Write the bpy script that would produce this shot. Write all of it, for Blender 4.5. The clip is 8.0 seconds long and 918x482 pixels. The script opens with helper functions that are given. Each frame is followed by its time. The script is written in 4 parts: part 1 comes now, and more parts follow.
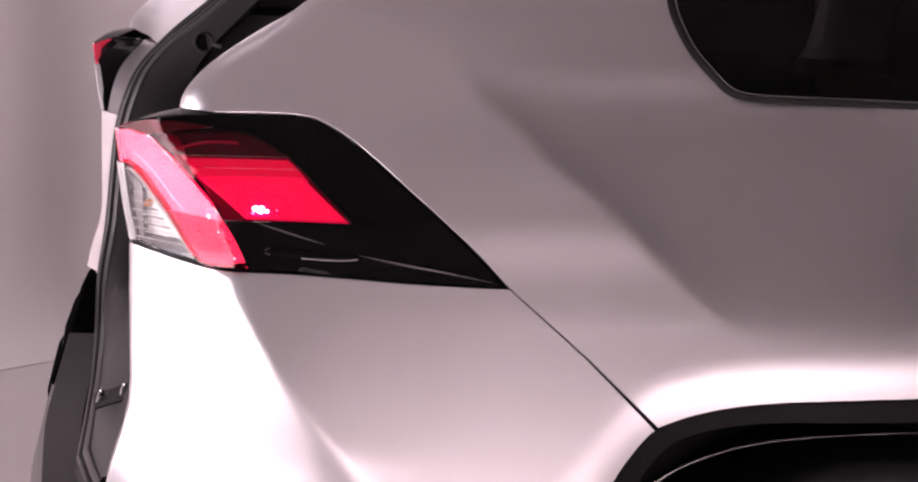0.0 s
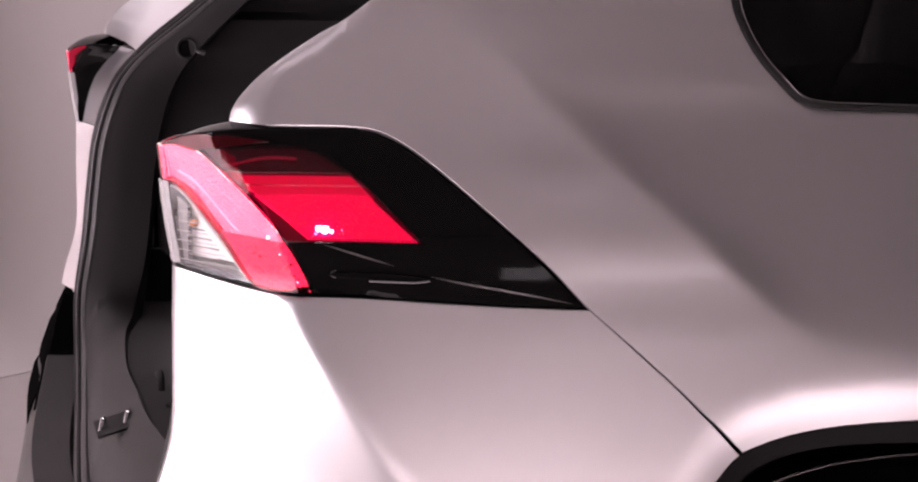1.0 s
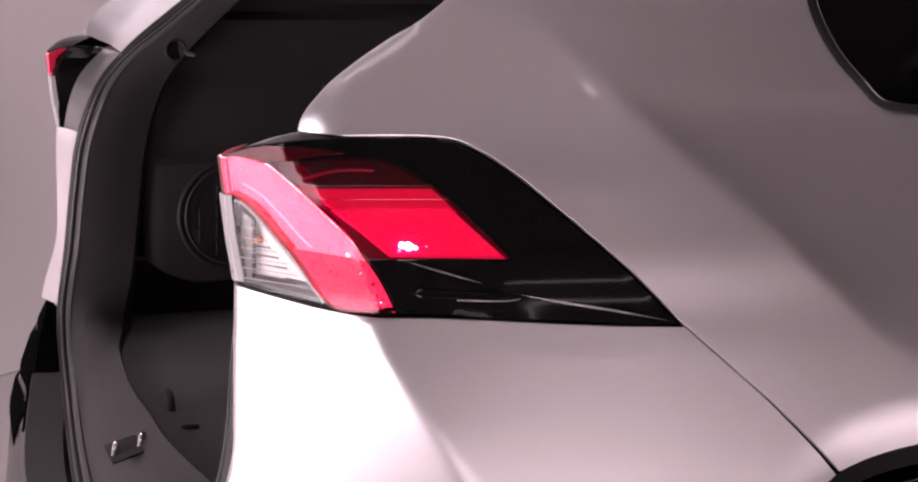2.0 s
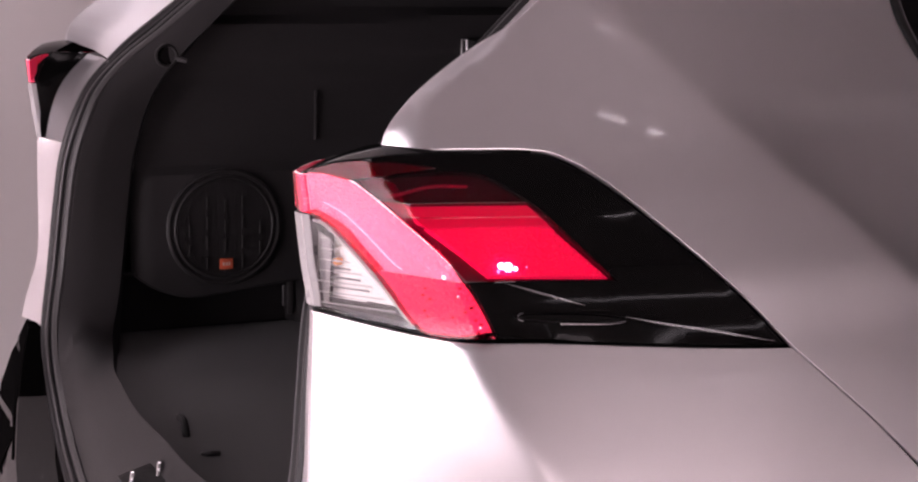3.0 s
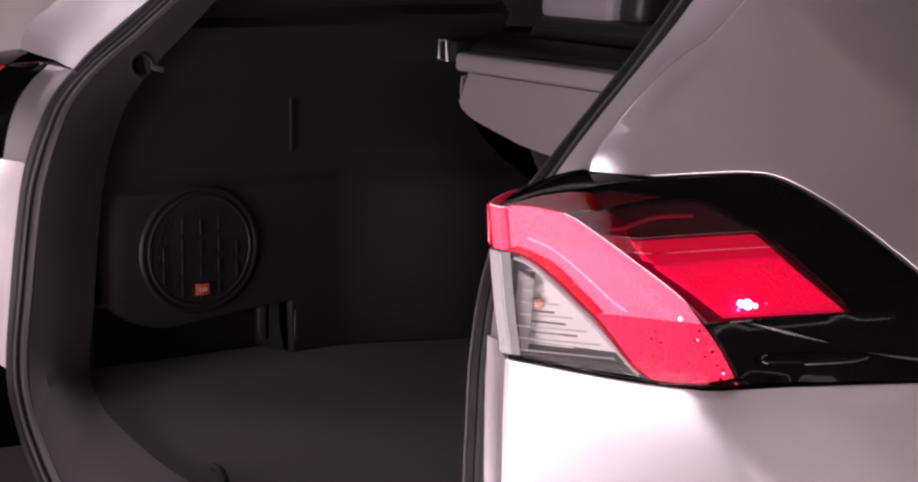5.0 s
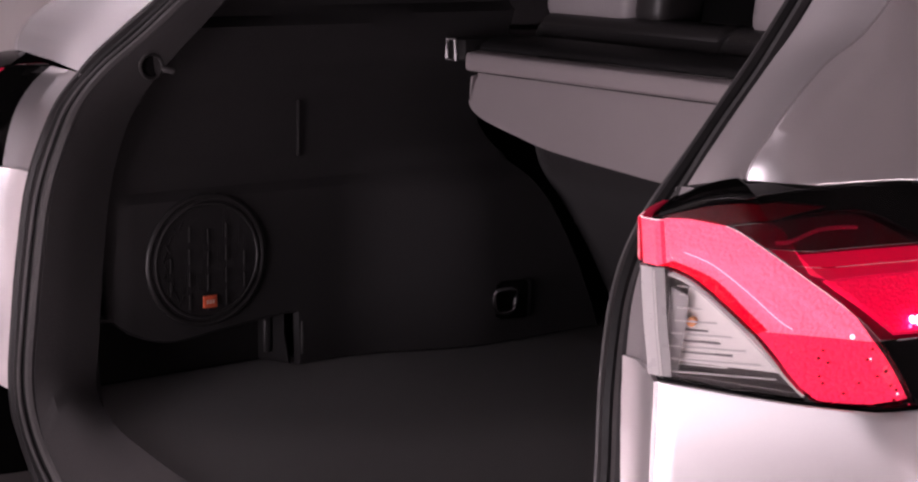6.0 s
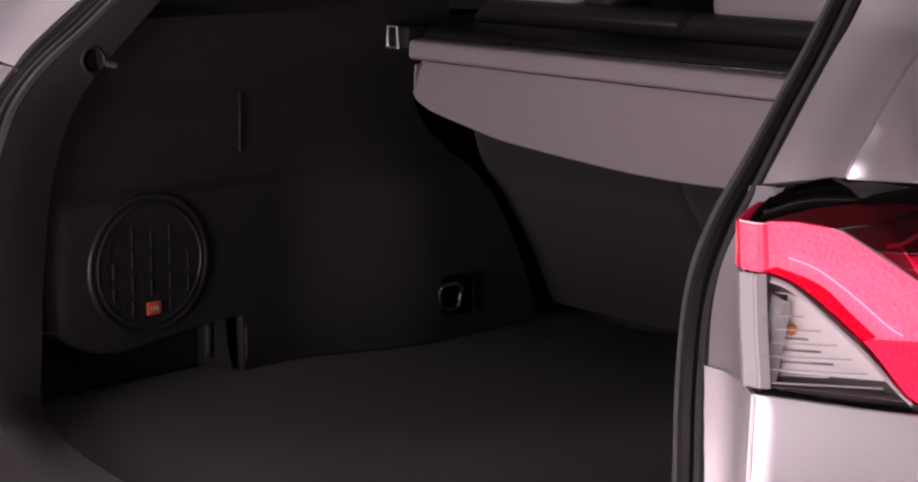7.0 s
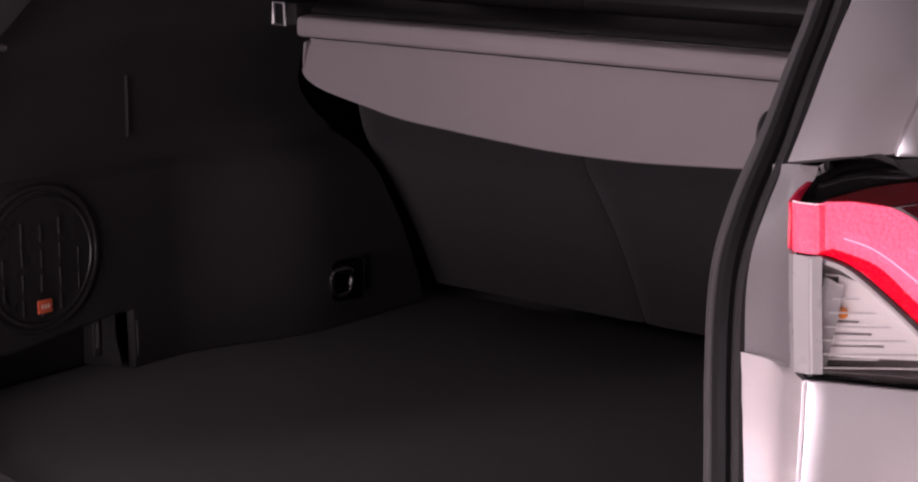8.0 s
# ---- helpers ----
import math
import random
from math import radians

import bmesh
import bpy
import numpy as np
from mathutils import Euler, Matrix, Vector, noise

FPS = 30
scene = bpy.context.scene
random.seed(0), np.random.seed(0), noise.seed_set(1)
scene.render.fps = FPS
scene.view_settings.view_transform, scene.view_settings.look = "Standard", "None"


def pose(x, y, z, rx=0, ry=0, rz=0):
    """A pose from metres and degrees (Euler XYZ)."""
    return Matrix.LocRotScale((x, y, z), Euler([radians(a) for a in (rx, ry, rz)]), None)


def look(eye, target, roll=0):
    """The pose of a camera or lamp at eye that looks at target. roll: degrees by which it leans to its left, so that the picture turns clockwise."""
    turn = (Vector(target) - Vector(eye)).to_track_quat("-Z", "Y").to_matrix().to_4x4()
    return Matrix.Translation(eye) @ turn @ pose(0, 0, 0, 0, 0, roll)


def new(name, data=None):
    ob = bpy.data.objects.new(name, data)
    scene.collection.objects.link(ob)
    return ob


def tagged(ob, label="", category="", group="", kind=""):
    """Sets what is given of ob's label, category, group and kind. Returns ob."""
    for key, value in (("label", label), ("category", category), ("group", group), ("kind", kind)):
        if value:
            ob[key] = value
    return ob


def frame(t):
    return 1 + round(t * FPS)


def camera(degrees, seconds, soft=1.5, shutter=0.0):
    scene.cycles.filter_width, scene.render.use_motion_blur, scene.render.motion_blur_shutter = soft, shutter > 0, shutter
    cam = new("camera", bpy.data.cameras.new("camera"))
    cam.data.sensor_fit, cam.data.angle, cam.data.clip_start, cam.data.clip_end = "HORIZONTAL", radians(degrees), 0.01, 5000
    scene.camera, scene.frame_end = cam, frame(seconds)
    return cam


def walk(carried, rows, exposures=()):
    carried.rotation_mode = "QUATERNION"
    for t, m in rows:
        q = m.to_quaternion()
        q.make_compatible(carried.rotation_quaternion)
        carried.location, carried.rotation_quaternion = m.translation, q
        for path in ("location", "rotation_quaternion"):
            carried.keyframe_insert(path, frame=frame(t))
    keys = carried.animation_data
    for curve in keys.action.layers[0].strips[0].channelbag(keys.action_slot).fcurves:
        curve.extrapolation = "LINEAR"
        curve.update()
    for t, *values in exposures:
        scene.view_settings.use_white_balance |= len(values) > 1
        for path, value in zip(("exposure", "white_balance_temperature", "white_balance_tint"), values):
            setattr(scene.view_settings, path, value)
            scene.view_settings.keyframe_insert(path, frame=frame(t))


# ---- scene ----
from mathutils.geometry import delaunay_2d_cdt

cam = camera(30.4, 8.0, soft=2.2)
PATH = [
    (0, (2.636, -0.006, 1.326), (0.724, 0.449, 0.956), 1.5),
    (0.5, (2.563, -0.093, 1.323), (0.667, 0.429, 0.957), 1.5),
    (1, (2.481, -0.171, 1.321), (0.604, 0.413, 0.955), 1.4),
    (1.5, (2.404, -0.252, 1.321), (0.548, 0.395, 0.951), 1.3),
    (3, (2.151, -0.475, 1.315), (0.371, 0.36, 0.948), 1.4),
    (3.5, (2.066, -0.548, 1.318), (0.319, 0.353, 0.948), 1.3),
    (4, (1.975, -0.616, 1.318), (0.267, 0.357, 0.949), 1.3),
    (4.2, (1.943, -0.639, 1.321), (0.25, 0.359, 0.949), 1.1),
    (5.5, (1.69, -0.809, 1.315), (0.103, 0.348, 0.938), 1.1),
    (6, (1.587, -0.863, 1.312), (0.044, 0.352, 0.933), 1.1),
    (6.5, (1.483, -0.913, 1.313), (-0.003, 0.369, 0.929), 1.1),
    (7, (1.378, -0.95, 1.313), (-0.019, 0.424, 0.914), 0.9),
    (7.5, (1.278, -0.993, 1.308), (-0.012, 0.477, 0.893), 0.9),
    (8, (1.175, -1.026, 1.308), (-0.008, 0.53, 0.881), 0.8),
]
walk(cam, [(t, look(eye, target, roll)) for t, eye, target, roll in PATH], exposures=[(0.0, 0.02, 6500, 30), (1.5, -0.05, 6500, 31), (3.0, -0.15, 6500, 32), (5.5, -0.42, 6500, 33), (8.0, -0.5, 6500, 33)])

# ---- world, light, exposure ----
scene.view_settings.exposure = 0.0
world = bpy.data.worlds.new("studio_world")
scene.world = world
world.use_nodes = True
world.node_tree.nodes["Background"].inputs[0].default_value = (0.9, 0.86, 0.86, 1)
world.node_tree.nodes["Background"].inputs[1].default_value = 0.02


def lamp(name, eye, target, sx, sy, watts, colour=(1, 0.97, 0.95)):
    data = bpy.data.lights.new(name, "AREA")
    data.shape, data.size, data.size_y, data.energy, data.color = "RECTANGLE", sx, sy, watts, colour
    ob = new(name, data)
    ob.matrix_world = look(eye, target)
    return ob


def spot(name, eye, target, degrees, watts, blend=0.5):
    data = bpy.data.lights.new(name, "SPOT")
    data.energy, data.spot_size, data.spot_blend, data.shadow_soft_size, data.color = watts, radians(degrees), blend, 0.15, (1, 0.97, 0.95)
    ob = new(name, data)
    ob.matrix_world = look(eye, target)
    return ob


lamp("rear_softbox", (0.70, -3.6, 0.80), (0.6, 0.2, 0.9), 2.7, 1.55, 115)
spot("rear_floor_spot", (-0.4, -2.2, 3.5), (-0.4, -2.2, 0.0), 62, 1100, 0.35)
lamp("overhead_softbox", (0.75, -0.65, 3.5), (0.75, -0.5, 0.0), 0.9, 0.6, 1.8)
spot("corner_floor_spot", (-0.85, -1.35, 3.5), (-0.85, -1.35, 0.0), 32, 2000, 0.35)
spot("floor_spot", (3.75, 0.5, 3.5), (3.75, 0.5, 0.0), 70, 3500, 0.6)
lamp("tube_light_side", (5.15, 1.35, 2.08), (0.9, 1.2, 1.0), 2.2, 0.04, 1.8)
lamp("tube_light_front", (2.70, 1.08, 3.15), (0.9, 0.6, 1.0), 0.10, 0.010, 0.12)
lamp("tube_light_back", (2.85, 0.93, 3.25), (0.9, 0.6, 1.0), 0.10, 0.010, 0.12)
# Unseen lamp added only to brighten the west wall.
lamp("wall_wash", (-1.9, -0.6, 3.3), (-2.6, -0.4, 0.6), 3.0, 0.4, 30)


# ---- materials ----
def material(name, colour, rough=0.5, metal=0.0, coat=0.0, grain=0.0, scale=40.0, bump=0.0, vary=0.0, spec=0.5, sheen=0.0):
    """Principled surface; grain: fine variation of roughness and colour, vary: slow variation, bump: fine relief."""
    m = bpy.data.materials.new(name)
    m.use_nodes = True
    nt = m.node_tree
    b = nt.nodes["Principled BSDF"]
    b.inputs["Base Color"].default_value = (*colour, 1)
    b.inputs["Roughness"].default_value = rough
    b.inputs["Metallic"].default_value = metal
    b.inputs["Coat Weight"].default_value = coat
    b.inputs["Coat Roughness"].default_value = 0.04
    b.inputs["Specular IOR Level"].default_value = spec
    b.inputs["Sheen Weight"].default_value = sheen
    tc = nt.nodes.new("ShaderNodeTexCoord")
    fine = nt.nodes.new("ShaderNodeTexNoise")
    fine.inputs["Scale"].default_value, fine.inputs["Detail"].default_value = scale, 6
    slow = nt.nodes.new("ShaderNodeTexNoise")
    slow.inputs["Scale"].default_value, slow.inputs["Detail"].default_value = max(scale / 25, 1.5), 3
    for n in (fine, slow):
        nt.links.new(tc.outputs["Object"], n.inputs["Vector"])
    if grain or vary:
        mix = nt.nodes.new("ShaderNodeMix")
        mix.data_type = "RGBA"
        add = nt.nodes.new("ShaderNodeMath")
        add.operation = "MULTIPLY_ADD"
        add.inputs[1].default_value = grain
        sl = nt.nodes.new("ShaderNodeMath")
        sl.operation = "MULTIPLY"
        sl.inputs[1].default_value = vary
        nt.links.new(slow.outputs["Fac"], sl.inputs[0])
        nt.links.new(fine.outputs["Fac"], add.inputs[0])
        nt.links.new(sl.outputs[0], add.inputs[2])
        mix.inputs["A"].default_value = (*[c * 1.25 for c in colour], 1)
        mix.inputs["B"].default_value = (*[c * 0.5 for c in colour], 1)
        nt.links.new(add.outputs[0], mix.inputs["Factor"])
        nt.links.new(mix.outputs["Result"], b.inputs["Base Color"])
        rr = nt.nodes.new("ShaderNodeMapRange")
        rr.inputs["To Min"].default_value, rr.inputs["To Max"].default_value = rough * 0.8, min(rough * 1.25, 1)
        nt.links.new(fine.outputs["Fac"], rr.inputs["Value"])
        nt.links.new(rr.outputs["Result"], b.inputs["Roughness"])
    if bump:
        bp = nt.nodes.new("ShaderNodeBump")
        bp.inputs["Strength"].default_value, bp.inputs["Distance"].default_value = bump, 0.002
        nt.links.new(fine.outputs["Fac"], bp.inputs["Height"])
        nt.links.new(bp.outputs["Normal"], b.inputs["Normal"])
    return m


def clear_cover(name, tint):
    """A thin clear or tinted cover: see-through, with a glossy film by Fresnel."""
    m = bpy.data.materials.new(name)
    m.use_nodes = True
    nt = m.node_tree
    nt.nodes.remove(nt.nodes["Principled BSDF"])
    tr = nt.nodes.new("ShaderNodeBsdfTransparent")
    tr.inputs[0].default_value = (*tint, 1)
    gl = nt.nodes.new("ShaderNodeBsdfGlossy")
    gl.inputs["Roughness"].default_value = 0.05
    lw = nt.nodes.new("ShaderNodeLayerWeight")
    lw.inputs[0].default_value = 0.5
    pw = nt.nodes.new("ShaderNodeMath")
    pw.operation = "POWER"
    pw.inputs[1].default_value = 4.5
    nt.links.new(lw.outputs["Facing"], pw.inputs[0])
    fr = nt.nodes.new("ShaderNodeMath")
    fr.operation = "MULTIPLY_ADD"
    fr.inputs[1].default_value, fr.inputs[2].default_value = 0.9, 0.035
    nt.links.new(pw.outputs[0], fr.inputs[0])
    ripple = nt.nodes.new("ShaderNodeTexNoise")
    ripple.inputs["Scale"].default_value = 45
    uneven = nt.nodes.new("ShaderNodeBump")
    uneven.inputs["Strength"].default_value, uneven.inputs["Distance"].default_value = 0.12, 0.002
    nt.links.new(ripple.outputs["Fac"], uneven.inputs["Height"])
    nt.links.new(uneven.outputs["Normal"], gl.inputs["Normal"])
    mx = nt.nodes.new("ShaderNodeMixShader")
    nt.links.new(fr.outputs[0], mx.inputs[0])
    nt.links.new(tr.outputs[0], mx.inputs[1])
    nt.links.new(gl.outputs[0], mx.inputs[2])
    nt.links.new(mx.outputs[0], nt.nodes["Material Output"].inputs[0])
    return m


PAINT = material("silver_pearl_paint", (0.68, 0.65, 0.66), 0.36, 0.88, 0.35, 0.06, 900, 0.0, 0.05)
# Darker copy of the body paint: the pillar face's shade is in the colour.
SHADED_PILLAR_PAINT = material("silver_pearl_shaded_paint", (0.44, 0.42, 0.428), 0.42, 0.85, 0.2, 0.06, 900, 0.0, 0.05)
GLOSS_BLACK = material("gloss_black_plastic", (0.0035, 0.0033, 0.0033), 0.05, 0, 0.0, 0, 40, 0, 0, 0.13)
RUBBER = material("black_rubber", (0.009, 0.0085, 0.0085), 0.55, 0, 0, 0.3, 120, 0.15, 0, 0.25)
SEAL_DARK = material("dark_seal_rubber", (0.009, 0.0085, 0.0087), 0.5, 0, 0, 0.2, 120, 0.05, 0, 0.2)
SEAL_MID = material("mid_grey_seal_rubber", (0.024, 0.0225, 0.023), 0.45, 0, 0, 0.2, 120, 0.05, 0, 0.3)
GREY_AND_HIGHLIGHT = material("grey_and_highlight_rubber", (0.055, 0.052, 0.0525), 0.42, 0, 0, 0.2, 120, 0.05)
WALL_TRIM = material("dark_grained_wall_trim", (0.028, 0.0262, 0.027), 0.6, 0, 0, 0.35, 500, 0.3, 0.25, 0.28)
TRIM = material("dark_grained_trim", (0.0112, 0.0105, 0.0108), 0.58, 0, 0, 0.35, 500, 0.3, 0.2, 0.28)
OPENING_TRIM = material("dark_grained_opening_trim", (0.029, 0.027, 0.0275), 0.55, 0, 0, 0.35, 500, 0.3, 0.2, 0.3)
INSET_BLACK = material("deep_black_inset", (0.003, 0.0028, 0.0028), 0.6, 0, 0, 0.1, 200, 0.05, 0, 0.0)
CARPET = material("dark_carpet", (0.036, 0.0325, 0.033), 0.95, 0, 0, 0.6, 700, 0.8, 0.3, 0.2, 0.2)
CLAD = material("grained_black_cladding", (0.048, 0.043, 0.042), 0.55, 0, 0, 0.3, 400, 0.4, 0.2)
COVER = material("grey_cover_vinyl", (0.232, 0.203, 0.208), 0.6, 0, 0, 0.2, 600, 0.3, 0.1)
SEAT_BACK = material("dark_seat_back_cloth", (0.027, 0.024, 0.0245), 0.95, 0, 0, 0.5, 600, 0.6, 0.3, 0.2, 0.15)
LEATHER_GREY = material("grey_leather", (0.30, 0.27, 0.275), 0.5, 0, 0, 0.2, 250, 0.25, 0.15)
LEATHER_DARK = material("dark_leather", (0.03, 0.027, 0.027), 0.42, 0, 0, 0.2, 250, 0.25, 0.15)
RED = clear_cover("red_lens_cover", (0.97, 0.10, 0.26))
RED_PALE = clear_cover("pale_red_lens_cover", (0.99, 0.41, 0.52))
RED_CORNER = material("red_lamp_corner", (0.62, 0.02, 0.06), 0.12, 0, 0.6, 0.15, 60)
RED_MID = clear_cover("mid_red_lens_cover", (0.98, 0.18, 0.30))
RED_DARK = clear_cover("smoked_red_lens_cover", (0.50, 0.075, 0.15))
# Body paint darkened for the channel's shade; plain grey on grooves and clips.
SHADED_PAINT_AND_GREY = material("shaded_paint_and_grey", (0.26, 0.245, 0.25), 0.42, 0.6, 0.2, 0.1, 500, 0, 0.1)
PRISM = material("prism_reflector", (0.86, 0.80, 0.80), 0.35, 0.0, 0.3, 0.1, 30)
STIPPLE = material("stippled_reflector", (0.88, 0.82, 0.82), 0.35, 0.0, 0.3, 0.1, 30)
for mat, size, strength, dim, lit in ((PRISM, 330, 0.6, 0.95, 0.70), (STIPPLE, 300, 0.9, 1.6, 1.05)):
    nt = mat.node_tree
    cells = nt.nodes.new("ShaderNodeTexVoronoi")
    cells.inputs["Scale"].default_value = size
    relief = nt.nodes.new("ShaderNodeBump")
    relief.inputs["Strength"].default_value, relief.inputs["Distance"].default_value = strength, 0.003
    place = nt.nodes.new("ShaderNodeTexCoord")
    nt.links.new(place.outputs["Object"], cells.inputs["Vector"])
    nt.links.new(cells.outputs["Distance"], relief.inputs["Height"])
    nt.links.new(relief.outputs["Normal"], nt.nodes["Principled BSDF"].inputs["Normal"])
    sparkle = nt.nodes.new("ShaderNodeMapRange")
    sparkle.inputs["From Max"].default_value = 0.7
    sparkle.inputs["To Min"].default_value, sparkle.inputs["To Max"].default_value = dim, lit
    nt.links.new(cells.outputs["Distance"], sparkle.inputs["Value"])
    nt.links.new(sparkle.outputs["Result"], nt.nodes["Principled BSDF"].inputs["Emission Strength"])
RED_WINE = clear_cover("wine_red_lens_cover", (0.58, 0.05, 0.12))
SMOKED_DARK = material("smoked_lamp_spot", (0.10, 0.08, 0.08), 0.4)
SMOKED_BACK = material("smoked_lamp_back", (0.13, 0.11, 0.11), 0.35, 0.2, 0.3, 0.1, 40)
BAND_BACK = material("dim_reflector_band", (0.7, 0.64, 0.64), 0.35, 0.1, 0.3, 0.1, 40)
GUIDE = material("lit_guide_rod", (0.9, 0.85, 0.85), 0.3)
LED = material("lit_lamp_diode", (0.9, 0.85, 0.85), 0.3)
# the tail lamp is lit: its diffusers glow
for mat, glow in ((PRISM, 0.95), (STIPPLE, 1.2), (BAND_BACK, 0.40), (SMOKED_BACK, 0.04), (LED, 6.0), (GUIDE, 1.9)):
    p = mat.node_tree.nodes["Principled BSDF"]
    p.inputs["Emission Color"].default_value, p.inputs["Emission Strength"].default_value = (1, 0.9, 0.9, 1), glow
CHROME = material("chrome", (0.75, 0.75, 0.76), 0.12, 1.0)
DARK_CHROME = material("dark_chrome", (0.55, 0.53, 0.53), 0.18, 1.0)
MIRROR_STRIP = material("reflection_strip_metal", (0.55, 0.54, 0.54), 0.17, 1.0)
REFLECTOR = material("lamp_reflector", (0.86, 0.83, 0.81), 0.35, 0.15, 0.3, 0.15, 90, 0.2)
SLOT = material("dark_grille_rib", (0.019, 0.018, 0.018), 0.4, 0, 0, 0.2, 200)
RIB = material("frosted_lens_rib", (0.66, 0.64, 0.63), 0.35, 0.0, 0.4)
RING = material("satin_black_ring", (0.016, 0.015, 0.015), 0.42, 0, 0.0, 0.2, 200, 0.05)
FROST = material("frosted_clear_plastic", (0.34, 0.325, 0.325), 0.28, 0.0, 0.5, 0.2, 60)
ARCH_BLACK = material("arch_liner_black", (0.0035, 0.0032, 0.0032), 0.4, 0, 0, 0.3, 300, 0.3, 0, 0.12)
AMBER = material("amber_bulb", (0.75, 0.22, 0.03), 0.2, 0, 0.5)
COVER_GLASS = clear_cover("clear_lens_cover", (0.96, 0.95, 0.95))
DARK_GLASS = clear_cover("privacy_glass", (0.25, 0.25, 0.255))
BADGE = material("orange_badge", (0.72, 0.12, 0.05), 0.5)
BADGE_MARK = material("pale_print", (0.75, 0.55, 0.48), 0.5)
TYRE = material("tyre_rubber", (0.015, 0.015, 0.015), 0.7, 0, 0, 0.4, 90, 0.3)
WALL = material("studio_wall_paint", (0.62, 0.575, 0.565), 0.85, 0, 0, 0.04, 30, 0.05, 0.12)
FLOOR = material("studio_floor", (0.50, 0.46, 0.45), 0.5, 0, 0, 0.1, 20, 0.05, 0.15)
UNSEEN_DARK = material("dark_unseen_wall", (0.05, 0.046, 0.046), 0.95, 0, 0, 0.2, 30, 0.1, 0.2)
MID_WALL = material("shaded_studio_wall_paint", (0.24, 0.223, 0.22), 0.9, 0, 0, 0.05, 30, 0.05, 0.15)
CEIL = material("studio_ceiling", (0.14, 0.131, 0.131), 0.9, 0, 0, 0.05, 20, 0, 0.1)


# ---- building helpers ----
def table(tab, v):
    """Smooth (cubic) reading of a table of (place, value)."""
    n = len(tab)
    if v <= tab[0][0]:
        return tab[0][1]
    if v >= tab[-1][0]:
        return tab[-1][1]
    i = 0
    while v > tab[i + 1][0]:
        i += 1
    (x0, y0), (x1, y1) = tab[i], tab[i + 1]
    d = (y1 - y0) / (x1 - x0)
    m0 = d if i == 0 else _slope(tab[i - 1], tab[i], tab[i + 1])
    m1 = d if i == n - 2 else _slope(tab[i], tab[i + 1], tab[i + 2])
    h = x1 - x0
    t = (v - x0) / h
    return (2 * t**3 - 3 * t**2 + 1) * y0 + (t**3 - 2 * t**2 + t) * h * m0 + (-2 * t**3 + 3 * t**2) * y1 + (t**3 - t**2) * h * m1


def _slope(a, b, c):
    d0, d1 = (b[1] - a[1]) / (b[0] - a[0]), (c[1] - b[1]) / (c[0] - b[0])
    return 0.0 if d0 * d1 <= 0 else 2 * d0 * d1 / (d0 + d1)


def smin(a, b, k):
    h = max(k - abs(a - b), 0) / k
    return min(a, b) - h * h * k / 4


def spline(pts, sub=6, closed=False):
    """Catmull-Rom through points of any dimension."""
    n, out = len(pts), []
    for i in range(n if closed else n - 1):
        p = [pts[(i + k) % n] if closed else pts[min(max(i + k, 0), n - 1)] for k in (-1, 0, 1, 2)]
        for s in range(sub):
            t = s / sub
            out.append(tuple(0.5 * (2 * b + (c - a) * t + (2 * a - 5 * b + 4 * c - d) * t * t + (3 * b - a - 3 * c + d) * t**3) for a, b, c, d in zip(*p)))
    if not closed:
        out.append(tuple(pts[-1]))
    return out


def inside(poly, x, y):
    hit = False
    for (x0, y0), (x1, y1) in zip(poly, poly[1:] + poly[:1]):
        if (y0 > y) != (y1 > y) and x < (x1 - x0) * (y - y0) / (y1 - y0) + x0:
            hit = not hit
    return hit


def seg_dist(poly, x, y, closed=True):
    best = 9.0
    ends = poly[1:] + poly[:1] if closed else poly[1:]
    for (x0, y0), (x1, y1) in zip(poly, ends):
        dx, dy = x1 - x0, y1 - y0
        t = min(max(((x - x0) * dx + (y - y0) * dy) / (dx * dx + dy * dy + 1e-12), 0), 1)
        best = min(best, math.hypot(x - x0 - t * dx, y - y0 - t * dy))
    return best


def dense(poly, step):
    out = []
    for (x0, y0), (x1, y1) in zip(poly, poly[1:] + poly[:1]):
        n = max(1, int(math.hypot(x1 - x0, y1 - y0) / step))
        out += [(x0 + (x1 - x0) * i / n, y0 + (y1 - y0) * i / n) for i in range(n)]
    return out


def shrink(poly, d):
    """The polygon moved inwards by d."""
    area = sum(a[0] * b[1] - b[0] * a[1] for a, b in zip(poly, poly[1:] + poly[:1]))
    s, out, n = (1 if area > 0 else -1), [], len(poly)
    for i in range(n):
        a, b, c = Vector(poly[i - 1]), Vector(poly[i]), Vector(poly[(i + 1) % n])
        e0, e1 = (b - a).normalized(), (c - b).normalized()
        n0, n1 = Vector((-e0.y, e0.x)) * s, Vector((-e1.y, e1.x)) * s
        m = n0 + n1
        m = n0 if m.length < 1e-6 else m.normalized() / max(0.4, m.normalized().dot(n0))
        out.append((b.x + m.x * d, b.y + m.y * d))
    return out


def part(name, bm, mat, parent=None, label="", smooth=35):
    me = bpy.data.meshes.new(name)
    bmesh.ops.remove_doubles(bm, verts=bm.verts, dist=1e-6)
    bmesh.ops.recalc_face_normals(bm, faces=bm.faces)
    bm.to_mesh(me)
    bm.free()
    if mat:
        me.materials.append(mat)
    if smooth:
        me.polygons.foreach_set("use_smooth", [True] * len(me.polygons))
        me.set_sharp_from_angle(angle=radians(smooth))
    ob = new(name, me)
    ob.parent = parent
    if label:
        ob["label"] = label
    return ob


